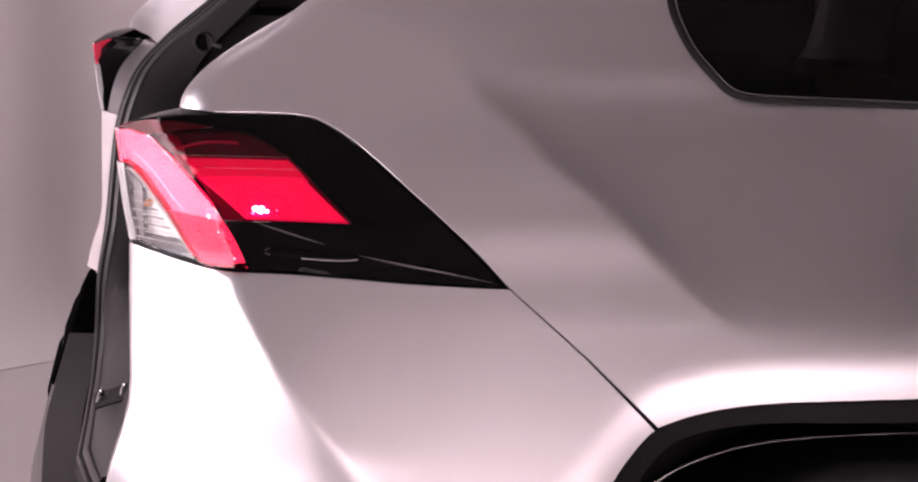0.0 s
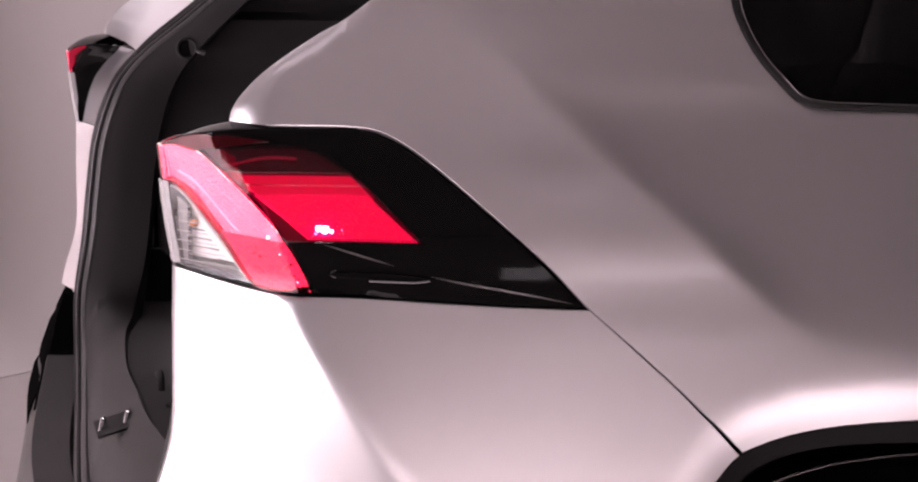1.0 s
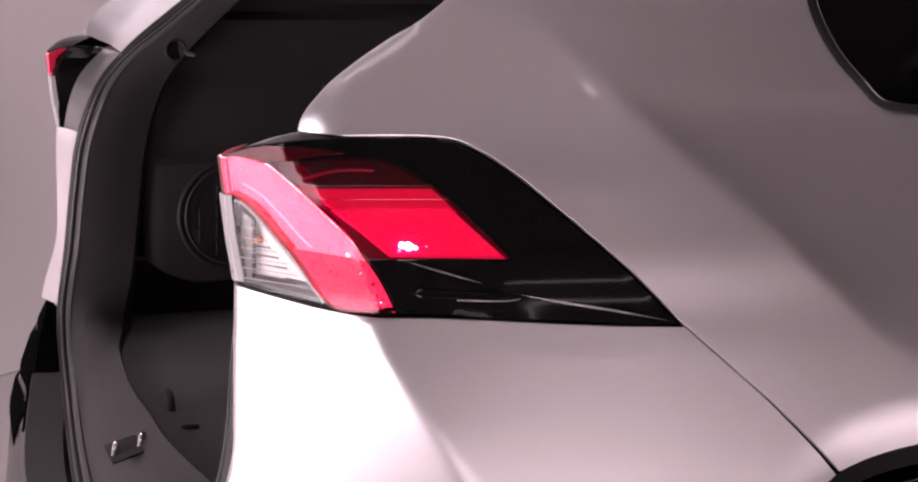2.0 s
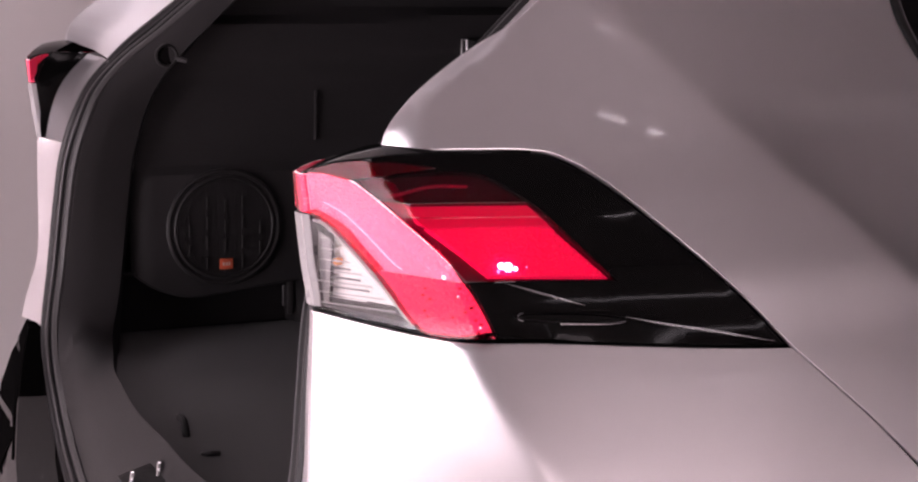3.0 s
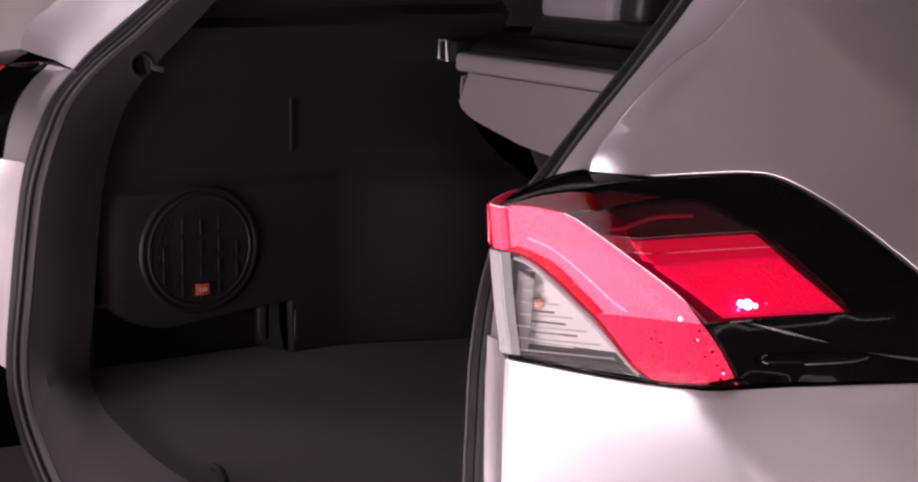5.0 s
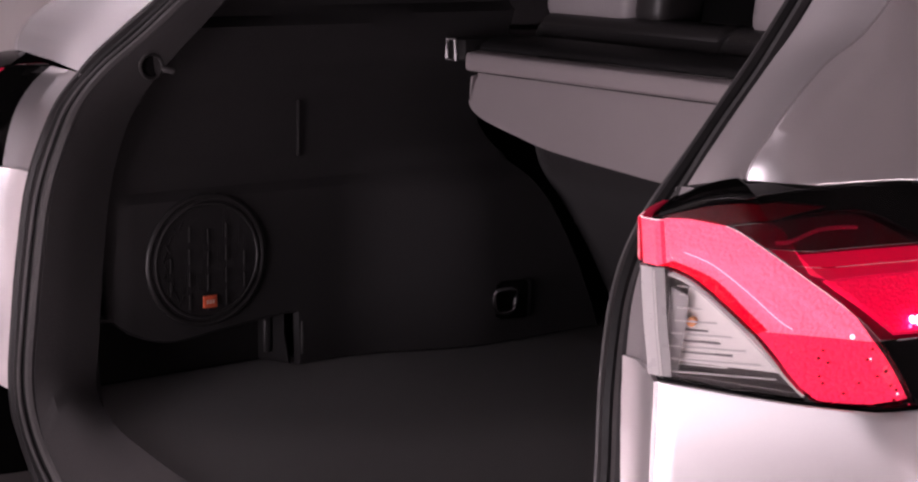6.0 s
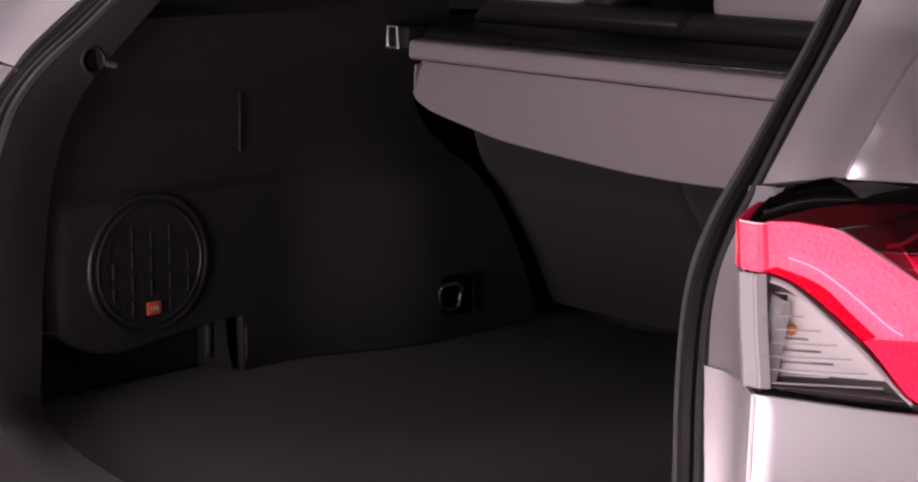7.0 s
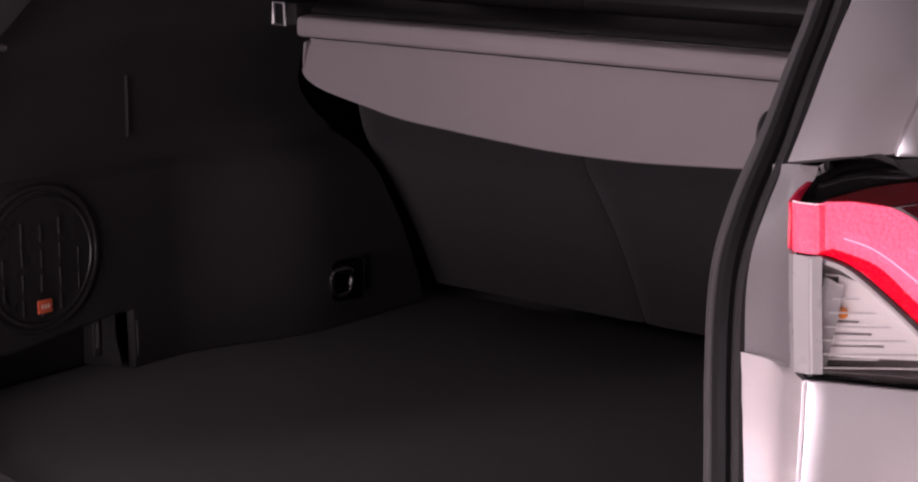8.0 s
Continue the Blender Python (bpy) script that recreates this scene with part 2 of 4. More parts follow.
def thing(name, place, label, category, group="", kind=""):
    ob = new(name)
    ob.empty_display_size = 0.1
    ob.location = place
    return tagged(ob, label, category, group, kind)


def sheet(outline, func, side=1, off=0.0, thick=0.006, step=0.016, bevel=0.0025, holes=(), out=1):
    """A curved sheet x = side * func(y, z) within an outline in (y, z), with thickness inwards and rounded edges."""
    rims = [dense(outline, step)] + [dense(h, step) for h in holes]
    pts, edges, depth = [], [], []
    for k, rim in enumerate(rims):
        rings = [(rim, -bevel)] + ([(shrink(rim, bevel if k == 0 else -bevel), 0.0)] if bevel else [])
        for ring, d in rings:
            n0 = len(pts)
            pts += [Vector(p) for p in ring]
            depth += [d] * len(ring)
            edges += [(n0 + i, n0 + (i + 1) % len(ring)) for i in range(len(ring))]
    ys, zs = [p[0] for p in rims[0]], [p[1] for p in rims[0]]
    gy = min(ys)
    while gy < max(ys):
        gz = min(zs)
        while gz < max(zs):
            if inside(rims[0], gy, gz) and not any(inside(h, gy, gz) for h in rims[1:]) and all(seg_dist(r, gy, gz) > step * 0.6 for r in rims):
                pts.append(Vector((gy, gz)))
                depth.append(0.0)
            gz += step
        gy += step
    verts, _, faces, orig, _, _ = delaunay_2d_cdt(pts, edges, [], 0, 1e-6)
    def at(y, z, d):
        e = 0.002
        n = Vector((1, -(func(y + e, z) - func(y - e, z)) / (2 * e), -(func(y, z + e) - func(y, z - e)) / (2 * e))).normalized() * out
        p = Vector((func(y, z), y, z)) + n * (off + d)
        q = p - n * thick
        return (side * p.x, p.y, p.z), (side * q.x, q.y, q.z)
    bm = bmesh.new()
    front, back = [], []
    for v, o in zip(verts, orig):
        d = depth[o[0]] if o else 0.0
        a, b = at(v.x, v.y, d)
        front.append(bm.verts.new(a))
        back.append(bm.verts.new(b))
    count = {}
    for f in faces:
        c = sum((verts[i] for i in f), Vector((0, 0))) / 3
        if not inside(rims[0], c.x, c.y) or any(inside(h, c.x, c.y) for h in rims[1:]):
            continue
        bm.faces.new([front[i] for i in f])
        bm.faces.new([back[i] for i in reversed(f)])
        for a, b in zip(f, (*f[1:], f[0])):
            count[(a, b)] = 1
    for a, b in count:
        if (b, a) not in count:
            bm.faces.new((front[b], front[a], back[a], back[b]))
    for v in [v for v in bm.verts if not v.link_faces]:
        bm.verts.remove(v)
    return bm


def loft(rows, close=False, thick=None):
    """A skin over rows of points."""
    bm = bmesh.new()
    vs = [[bm.verts.new(p) for p in r] for r in rows]
    for a, b in zip(vs, vs[1:] + vs[:1] if close else vs[1:]):
        for i in range(len(a) - 1):
            bm.faces.new((a[i], a[i + 1], b[i + 1], b[i]))
    if thick:
        bmesh.ops.recalc_face_normals(bm, faces=bm.faces)
        bmesh.ops.solidify(bm, geom=bm.faces[:], thickness=thick)
    return bm


def tube(path, radius, seg=10, closed=False, flat=1.0, bm=None):
    """A round or flattened bar along a path."""
    bm = bm or bmesh.new()
    pts = [Vector(p) for p in path]
    n, rings = len(pts), []
    up = Vector((0.13, 0.21, 0.97)).normalized()
    for i, p in enumerate(pts):
        d = (pts[(i + 1) % n] - pts[i - 1]) if closed else (pts[min(i + 1, n - 1)] - pts[max(i - 1, 0)])
        d.normalize()
        a = d.cross(up)
        a = d.cross(Vector((1, 0, 0))) if a.length < 0.05 else a
        a.normalize()
        b = d.cross(a)
        up = -b if -b.dot(up) > 0 else b
        a = d.cross(up).normalized()
        r = radius(i / (n - 1)) if callable(radius) else radius
        rings.append([bm.verts.new(p + r * (math.cos(2 * math.pi * k / seg) * a + flat * math.sin(2 * math.pi * k / seg) * up)) for k in range(seg)])
    for r0, r1 in zip(rings, rings[1:] + rings[:1] if closed else rings[1:]):
        for k in range(seg):
            bm.faces.new((r0[k], r0[(k + 1) % seg], r1[(k + 1) % seg], r1[k]))
    if not closed:
        bm.faces.new(rings[0])
        bm.faces.new(list(reversed(rings[-1])))
    return bm


def box(size, m=None, bevel=0.0, seg=2, bm=None):
    bm2 = bmesh.new()
    bmesh.ops.create_cube(bm2, size=1, matrix=Matrix.Diagonal((*size, 1)))
    if bevel:
        bmesh.ops.bevel(bm2, geom=bm2.edges[:], offset=bevel, segments=seg, affect="EDGES", profile=0.5)
    if m is not None:
        bm2.transform(m)
    if bm is None:
        return bm2
    me = bpy.data.meshes.new("tmp")
    bm2.to_mesh(me)
    bm2.free()
    bm.from_mesh(me)
    bpy.data.meshes.remove(me)
    return bm


def rod(r0, r1, depth, m, seg=24, bevel=0.0):
    bm = bmesh.new()
    bmesh.ops.create_cone(bm, cap_ends=True, segments=seg, radius1=r0, radius2=r1, depth=depth)
    if bevel:
        bmesh.ops.bevel(bm, geom=[e for e in bm.edges if len(e.link_faces) == 2 and e.calc_face_angle() > 0.8], offset=bevel, segments=2, affect="EDGES")
    bm.transform(m)
    return bm


# ---- the studio ----
def plane_slab(name, x0, x1, y0, y1, z0, z1, mat, label, category):
    ob = part(name, box((x1 - x0, y1 - y0, z1 - z0), Matrix.Translation(((x0 + x1) / 2, (y0 + y1) / 2, (z0 + z1) / 2))), mat, None, "", 0)
    return tagged(ob, label, category, "", "structure")


plane_slab("floor", -3.3, 5.4, -5.4, 5.4, -0.1, 0.0, FLOOR, "smooth pinkish grey studio floor", "floor")
cove = [(0.0, 3.6), (0.0, 0.5), (0.01, 0.3), (0.05, 0.16), (0.12, 0.06), (0.2, 0.015), (0.3, 0.004)]
plan = spline([(-2.45, -5.3), (-2.42, -2.0), (-2.48, -0.7), (-2.68, -0.2), (-2.9, 0.12), (-3.02, 0.6), (-3.1, 1.5), (-3.1, 5.3)], 6)
rows = []
for k, (x, y) in enumerate(plan):
    a, b = Vector(plan[max(k - 1, 0)]), Vector(plan[min(k + 1, len(plan) - 1)])
    t = (b - a).normalized()
    rows.append([(x + t.y * d, y - t.x * d, z) for d, z in cove])
tagged(part("wall_west", loft(rows, thick=-0.05), WALL), "plain pale grey studio wall curving into the floor", "wall", "", "structure")
# Unseen walls and ceiling, toned dark to shape the reflections on the car.
plane_slab("wall_north", -3.3, 5.4, 5.3, 5.4, 0, 3.6, UNSEEN_DARK, "plain dark unseen studio wall", "wall")
plane_slab("wall_south", -3.3, 5.4, -5.4, -5.3, 0, 3.6, UNSEEN_DARK, "plain dark unseen studio wall", "wall")
plane_slab("wall_east", 5.3, 5.4, -5.3, 5.3, 0, 3.6, MID_WALL, "plain dark grey unseen studio wall", "wall")
plane_slab("ceiling", -3.3, 5.4, -5.4, 5.4, 3.6, 3.7, CEIL, "dark unseen studio ceiling", "ceiling")

# ---- car body surface ----
SIDE_Y = [(0, 0.775), (0.16, 0.805), (0.30, 0.838), (0.47, 0.867), (0.64, 0.880), (1.0, 0.892), (3, 0.892)]
SIDE_Z = [(0.2, 0.03), (0.60, 0.085), (0.72, 0.066), (0.82, 0.0465), (0.90, 0.0268), (0.95, 0.011), (1.0, -0.002), (1.057, -0.03), (1.11, -0.066), (1.24, -0.13), (1.6, -0.29)]
REAR_Z = [(0.2, 0.03), (0.60, 0.033), (0.657, 0.037), (0.693, 0.046), (0.744, 0.062), (0.78, 0.067), (0.90, 0.067), (0.945, 0.068), (1.0, 0.06), (1.10, 0.048)]
REAR_K = [(0.6, 1.02), (0.723, 1.11), (0.80, 1.27), (0.85, 1.39), (0.93, 1.53), (0.96, 1.46), (1.2, 1.45)]
ROUND = [(0.6, 0.05), (0.72, 0.030), (0.80, 0.016), (0.88, 0.011), (0.946, 0.006), (0.96, 0.004)]
CREASE = [(0.60, 0.30), (0.73, 0.275), (0.80, 0.236), (0.83, 0.218), (0.875, 0.193), (0.90, 0.179), (0.944, 0.163), (1.2, 0.163)]
REAR_B = [(1.05, 0.06), (1.10, 0.098), (1.125, 0.100), (1.14, 0.107), (1.16, 0.125), (1.18, 0.155), (1.20, 0.190), (1.233, 0.236), (1.345, 0.372), (1.6, 0.66)]
ARCH = spline([(0.50, 0.40), (0.515, 0.53), (0.548, 0.655), (0.584, 0.717), (0.608, 0.749), (0.637, 0.775), (0.689, 0.791), (0.759, 0.799), (0.867, 0.800), (0.97, 0.799), (1.09, 0.797), (1.18, 0.785), (1.26, 0.735), (1.33, 0.64), (1.37, 0.53), (1.385, 0.40)], 3)


def flare(y, z):
    """The tuck of the wheel arch's rim towards its lip."""
    if not 0.40 < y < 1.5 or z > 0.9:
        return 0.0
    d = -0.004 if inside(ARCH, y, z) else seg_dist(ARCH, y, z, False)
    return -0.15 * max(0, 0.055 - d) - 2.6 * max(0, 0.055 - d) ** 2


def body(y, z, rear=REAR_Z, edge=0.0):
    s = table(SIDE_Y, y) + table(SIDE_Z, z)
    # ahead of the crease the flank falls away into a hollow under the window
    q = (y - 0.462) * 0.683 + (z - 1.130) * 0.731
    if q > -0.006:
        fade = min(max((z - 0.87) / 0.12, 0), 1)
        fade *= fade * (3 - 2 * fade)
        q = (q + 0.006) ** 2 / 0.024 if q < 0.006 else q
        steep = min(max((1.160 - z) / 0.04, 0), 1)
        s -= fade * (0.0175 * steep * (1 - math.exp(-q / 0.035)) + 0.18 * min(q, 0.32))
    start = table(rear, z)
    if rear is REAR_Z and z < 0.78:
        # the edge's tuck dies away along the face
        start = 0.067 + (start - 0.067) * math.exp(-max(0, y - start) / 0.05)
    r = 0.66 + table(REAR_K, z) * (y - start)
    if rear is REAR_Z and z < 0.9465:
        # the bumper's corner crease, from which the flank swells out
        c = table(CREASE, z)
        low = table(SIDE_Y, c) + table(SIDE_Z, z) - 0.66 - table(REAR_K, z) * (c - 0.067)
        s -= max(0, low) * math.exp(-max(0, y - c) / 0.042)
    return smin(s, r, edge or table(ROUND, z)) + flare(y, z)


def upper(y, z):
    return body(y, z, REAR_B, 0.016)


TIP = (0.470, 0.932)
LAMP_LOW = spline([(0.0695, 0.950), (0.117, 0.944), (0.152, 0.9425), (0.236, 0.944), (0.362, 0.937), TIP], 5)
LAMP_TOP = spline([(0.124, 1.111), (0.139, 1.1105), (0.20, 1.111), (0.245, 1.1105), (0.275, 1.105), (0.313, 1.082), (0.366, 1.035), (0.427, 0.978), TIP], 5)
PILLAR = spline([(0.124, 1.1115), (0.127, 1.125), (0.136, 1.140), (0.155, 1.160), (0.184, 1.181), (0.221, 1.204), (0.270, 1.236), (0.40, 1.345), (0.52, 1.45), (0.58, 1.53)], 4)
WINDOW = spline([(0.704, 1.260), (0.705, 1.225), (0.722, 1.182), (0.752, 1.147), (0.775, 1.132), (0.815, 1.126)], 4) + [(1.10, 1.114), (1.42, 1.106), (1.42, 1.40), (0.86, 1.40)] + spline([(0.80, 1.39), (0.74, 1.33), (0.704, 1.260)], 4)[:-1]
ARCH_TOP = [p for p in ARCH if 0.635 < p[0] < 1.42 and p[1] > 0.5]

car = thing("car", (0, 0.6, 0), "silver pearl sport utility car with its tailgate opening uncovered", "car")


def car_part(name, bm, mat, parent=None, label="", smooth=35):
    ob = part(name, bm, mat, parent or car, label, smooth)
    if parent is None:
        ob.matrix_parent_inverse = Matrix.Translation(car.location).inverted()
    return ob


SEAL = [(0, 0.016, 0.47), (0.18, 0.03, 0.48), (0.35, 0.045, 0.505), (0.47, 0.055, 0.55), (0.538, 0.06, 0.60), (0.573, 0.066, 0.66), (0.592, 0.082, 0.75), (0.586, 0.092, 0.85), (0.577, 0.102, 0.93), (0.567, 0.122, 1.0), (0.566, 0.148, 1.05), (0.564, 0.196, 1.10), (0.554, 0.256, 1.15), (0.546, 0.31, 1.197), (0.53, 0.39, 1.27), (0.50, 0.52, 1.40), (0.44, 0.60, 1.49), (0.2, 0.63, 1.525), (0, 0.635, 1.53)]
seal_half = spline(SEAL, 6)
LAMP_EDGE = [(0.646, 0.0815, 0.947), (0.646, 0.090, 0.995), (0.646, 0.104, 1.034), (0.648, 0.124, 1.062), (0.646, 0.142, 1.082), (0.630, 0.150, 1.094)]
PILLAR_EDGE = [(upper(y, z) - 0.004, y + 0.003, z + 0.001) for y, z in PILLAR]


def seal_at(z):
    """The seal's place at a height, on its upright run."""
    for a, b in zip(seal_half, seal_half[1:]):
        if a[2] <= z <= b[2] and a[0] > 0.36:
            t = (z - a[2]) / (b[2] - a[2] + 1e-9)
            return Vector(a).lerp(Vector(b), t)
    return Vector(seal_half[-20])


def mirrored(points, side):
    return [(side * p[0], p[1], p[2]) for p in points]


def return_face(edge, side, drop=0.006, fade=0.0, deep=0.006):
    """The painted channel between the outer edge and the seal; drop: how far it slants down towards the seal."""
    rows = []
    for k, p in enumerate(edge):
        fall = drop + (fade - drop) * (k / (len(edge) - 1)) if fade else drop
        q = Vector(p).lerp(seal_at(p[2] - fall), 0.82)
        mid = Vector(p).lerp(q, 0.5) + Vector((0, deep, 0))
        rows.append(mirrored([p, Vector(p).lerp(mid, 0.5) + Vector((0, -0.001, 0)), mid, mid.lerp(q, 0.5), q], side))
    return loft(rows, thick=0.004)


def build_lamp(side):
    lamp_ob = new("tail_lamp")
    lamp_ob.parent = car
    lamp_ob.matrix_parent_inverse = Matrix.Translation(car.location).inverted()
    lamp_ob["label"] = "wraparound tail lamp with red strip and clear lens"
    G = 0.0012
    inner = [(0.0535, 1.084), (0.060, 1.0), (0.0705, 0.953)]
    top = [(0.075, 1.098), (0.10, 1.106), (0.13, 1.1085)]
    outline = [(y, z + G) for y, z in LAMP_LOW[:-1]] + [(0.466, 0.9355)] + [(y - 0.002, z - G) for y, z in reversed(LAMP_TOP[6:-1])] + list(reversed(top)) + inner
    lens = spline([(0.0620, 1.041), (0.077, 1.0310), (0.109, 0.988), (0.1365, 0.9468)], 4) + [(0.10, 0.9488), (0.0735, 0.9528)]
    strip = spline([(0.0555, 1.0835), (0.07, 1.0850), (0.087, 1.0805), (0.105, 1.064), (0.136, 1.0315), (0.1625, 1.0012), (0.178, 0.975), (0.1895, 0.9478)], 4) + spline([(0.165, 0.9468), (0.138, 0.9462), (0.110, 0.990), (0.078, 1.0330), (0.0600, 1.045)], 4)
    block = spline([(0.089, 1.0815), (0.115, 1.0895), (0.15, 1.0915), (0.195, 1.090), (0.225, 1.0745), (0.249, 1.0545)], 4) + [(0.301, 0.9995), (0.230, 1.0005), (0.1630, 1.0015), (0.1368, 1.0318), (0.1058, 1.0643)]
    upper_block = block[:18] + [(0.2370, 1.0665), (0.17, 1.0665), (0.1050, 1.0660)]
    mid_block = [(0.1165, 1.0540), (0.249, 1.0542), (0.2375, 1.0661), (0.1058, 1.0656)]
    low_block = [(0.1165, 1.0536), (0.2495, 1.0538), (0.3018, 0.9980), (0.230, 0.9988), (0.1655, 0.9996), (0.1635, 1.0018), (0.1370, 1.0320)]
    opening = [(0.0735, 0.9528), (0.0620, 1.041), (0.0598, 1.046)] + strip[:9] + block[:21] + block[21:23] + [(0.1660, 0.9990)] + strip[24:29] + [(0.165, 0.9468), (0.138, 0.9462), (0.10, 0.9486)]
    part("housing", sheet(outline, body, side, -0.002, 0.004, 0.010, 0.0015, holes=[opening]), GLOSS_BLACK, lamp_ob, "gloss black lamp housing")
    # light strip: pale upper run, deep red foot, stippled back and light guides
    cut = next(k for k, p in enumerate(strip) if p[1] <= 0.999)
    cut2 = max(k for k, p in enumerate(strip) if p[1] <= 0.999)
    upper_strip = strip[:cut] + [(0.1638, 0.9990), (0.1045, 0.9990)] + strip[cut2 + 1:]
    lower_strip = [(0.1640, 0.9988)] + strip[cut:cut2 + 1] + [(0.1047, 0.9988)]
    cover = part("light_strip", sheet(upper_strip, body, side, -0.0007, 0.001, 0.008, 0.0), RED_PALE, lamp_ob, "pale red translucent light strip")
    foot = part("strip_foot", sheet(lower_strip, body, side, -0.0007, 0.001, 0.008, 0.0), RED_MID, lamp_ob, "deep red stippled foot of the strip")
    lower_run = spline([(0.0600, 1.0465), (0.0790, 1.0345), (0.095, 1.0125), (0.1065, 0.9965)], 5)
    band = lower_run + [(y + 0.0060, z + 0.0042) for y, z in reversed(lower_run)]
    edge_red = part("strip_edge", sheet(band, body, side, 0.0002, 0.0006, 0.006, 0.0), RED_MID, cover, "deep red lower edge of the strip")
    for ob in (cover, foot, edge_red):
        ob.visible_shadow = False
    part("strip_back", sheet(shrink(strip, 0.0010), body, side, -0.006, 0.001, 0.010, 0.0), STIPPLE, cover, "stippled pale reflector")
    for shift in (-0.006,):
        guide = spline([(0.072, 1.064 + shift), (0.085, 1.056 + shift), (0.101, 1.038 + shift), (0.119 + 0.2 * shift, 1.016 + shift), (0.128 + 0.5 * shift, 1.003)], 6)
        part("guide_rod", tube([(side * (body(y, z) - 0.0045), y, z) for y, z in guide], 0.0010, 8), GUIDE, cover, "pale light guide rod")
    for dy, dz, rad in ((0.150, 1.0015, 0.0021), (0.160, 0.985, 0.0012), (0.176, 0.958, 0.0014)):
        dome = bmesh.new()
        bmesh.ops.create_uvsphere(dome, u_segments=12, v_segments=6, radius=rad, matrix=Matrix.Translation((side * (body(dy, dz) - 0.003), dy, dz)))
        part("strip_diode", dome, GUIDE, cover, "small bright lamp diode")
    # Short glowing bars added to stand for the sparkle along the strip.
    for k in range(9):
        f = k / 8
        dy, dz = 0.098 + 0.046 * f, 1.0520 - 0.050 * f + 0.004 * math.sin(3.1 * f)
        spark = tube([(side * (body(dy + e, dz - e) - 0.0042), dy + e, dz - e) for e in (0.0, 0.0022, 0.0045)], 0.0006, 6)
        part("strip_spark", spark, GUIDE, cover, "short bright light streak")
    # dark spots pressed into the foot's back
    rng = np.random.RandomState(5)
    for k in range(24):
        dy, dz = 0.129 + 0.05 * rng.rand(), 0.953 + 0.040 * rng.rand()
        if inside(shrink(lower_strip, 0.004), dy, dz) and dy > 0.138:
            part("foot_dimple", box((0.0015, 0.0022 + 0.0012 * rng.rand(), 0.0018), pose(side * (body(dy, dz) - 0.005), dy, dz), 0.0003), SMOKED_DARK, foot, "", 0)
    # red reflector block with its smoked upper part
    panel = part("reflector_block", sheet(low_block, body, side, -0.0005, 0.001, 0.010, 0.0), RED, lamp_ob, "bright red reflector panel")
    panel.visible_shadow = False
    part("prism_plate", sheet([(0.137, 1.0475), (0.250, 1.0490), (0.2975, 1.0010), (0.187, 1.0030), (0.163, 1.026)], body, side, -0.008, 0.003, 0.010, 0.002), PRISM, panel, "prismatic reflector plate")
    for dy, dz, rad in ((0.205, 1.0105, 0.0046), (0.199, 1.0115, 0.0036), (0.2115, 1.0090, 0.0026), (0.196, 1.0070, 0.0018), (0.222, 1.0105, 0.0010)):
        dome = bmesh.new()
        bmesh.ops.create_uvsphere(dome, u_segments=14, v_segments=8, radius=rad, matrix=Matrix.Translation((side * (body(dy, dz) - 0.0025), dy, dz)))
        part("diode", dome, LED, panel, "small bright lamp diode")
    mid = part("middle_lens", sheet(mid_block, body, side, -0.0005, 0.001, 0.010, 0.0), RED, lamp_ob, "deep red middle band of the reflector")
    mid.visible_shadow = False
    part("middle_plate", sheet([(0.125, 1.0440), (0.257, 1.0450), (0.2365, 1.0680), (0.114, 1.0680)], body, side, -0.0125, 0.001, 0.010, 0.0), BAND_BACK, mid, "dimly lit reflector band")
    smoked = part("upper_lens", sheet(upper_block, body, side, -0.0005, 0.001, 0.010, 0.0), RED_DARK, lamp_ob, "smoked red upper lens")
    smoked.visible_shadow = False
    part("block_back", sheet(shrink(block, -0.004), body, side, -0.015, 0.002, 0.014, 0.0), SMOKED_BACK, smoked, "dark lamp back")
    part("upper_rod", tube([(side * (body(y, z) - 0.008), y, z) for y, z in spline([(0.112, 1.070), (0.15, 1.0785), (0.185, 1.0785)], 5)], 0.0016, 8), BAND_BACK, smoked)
    # reversing lamp
    rev = part("reversing_lamp", sheet(shrink(lens, -0.004), body, side, -0.020, 0.002, 0.012, 0.0), SMOKED_DARK, lamp_ob, "reversing lamp in a dark bowl")
    plate = [(0.0735, 1.0250), (0.0830, 1.0190), (0.1080, 0.9855), (0.1255, 0.9600), (0.0765, 0.9615)]
    part("reflector_plate", sheet(plate, body, side, -0.0165, 0.002, 0.008, 0.0), REFLECTOR, rev, "bright ribbed reflector plate")
    for k in range(5):
        z = 0.9725 + 0.0095 * k
        y1 = 0.1160 - (z - 0.968) * 0.72
        groove = [(side * (body(y, z) - 0.0285), y, z) for y in np.linspace(0.079, max(0.084, y1), 5)]
        part("reflector_groove", tube(groove, 0.0009, 6), SHADED_PAINT_AND_GREY, rev, "grey groove between the reflector's ribs")
    def depth_wall(line, d0, d1):
        rows = []
        for y, z in line:
            k = (body(y + 0.002, z) - body(y - 0.002, z)) / 0.004
            n = Vector((1, -k, 0)).normalized()
            p = Vector((body(y, z), y, z))
            rows.append(mirrored([p - n * d0, p - n * (d0 + d1) / 2, p - n * d1], side))
        return loft(rows, thick=0.001)
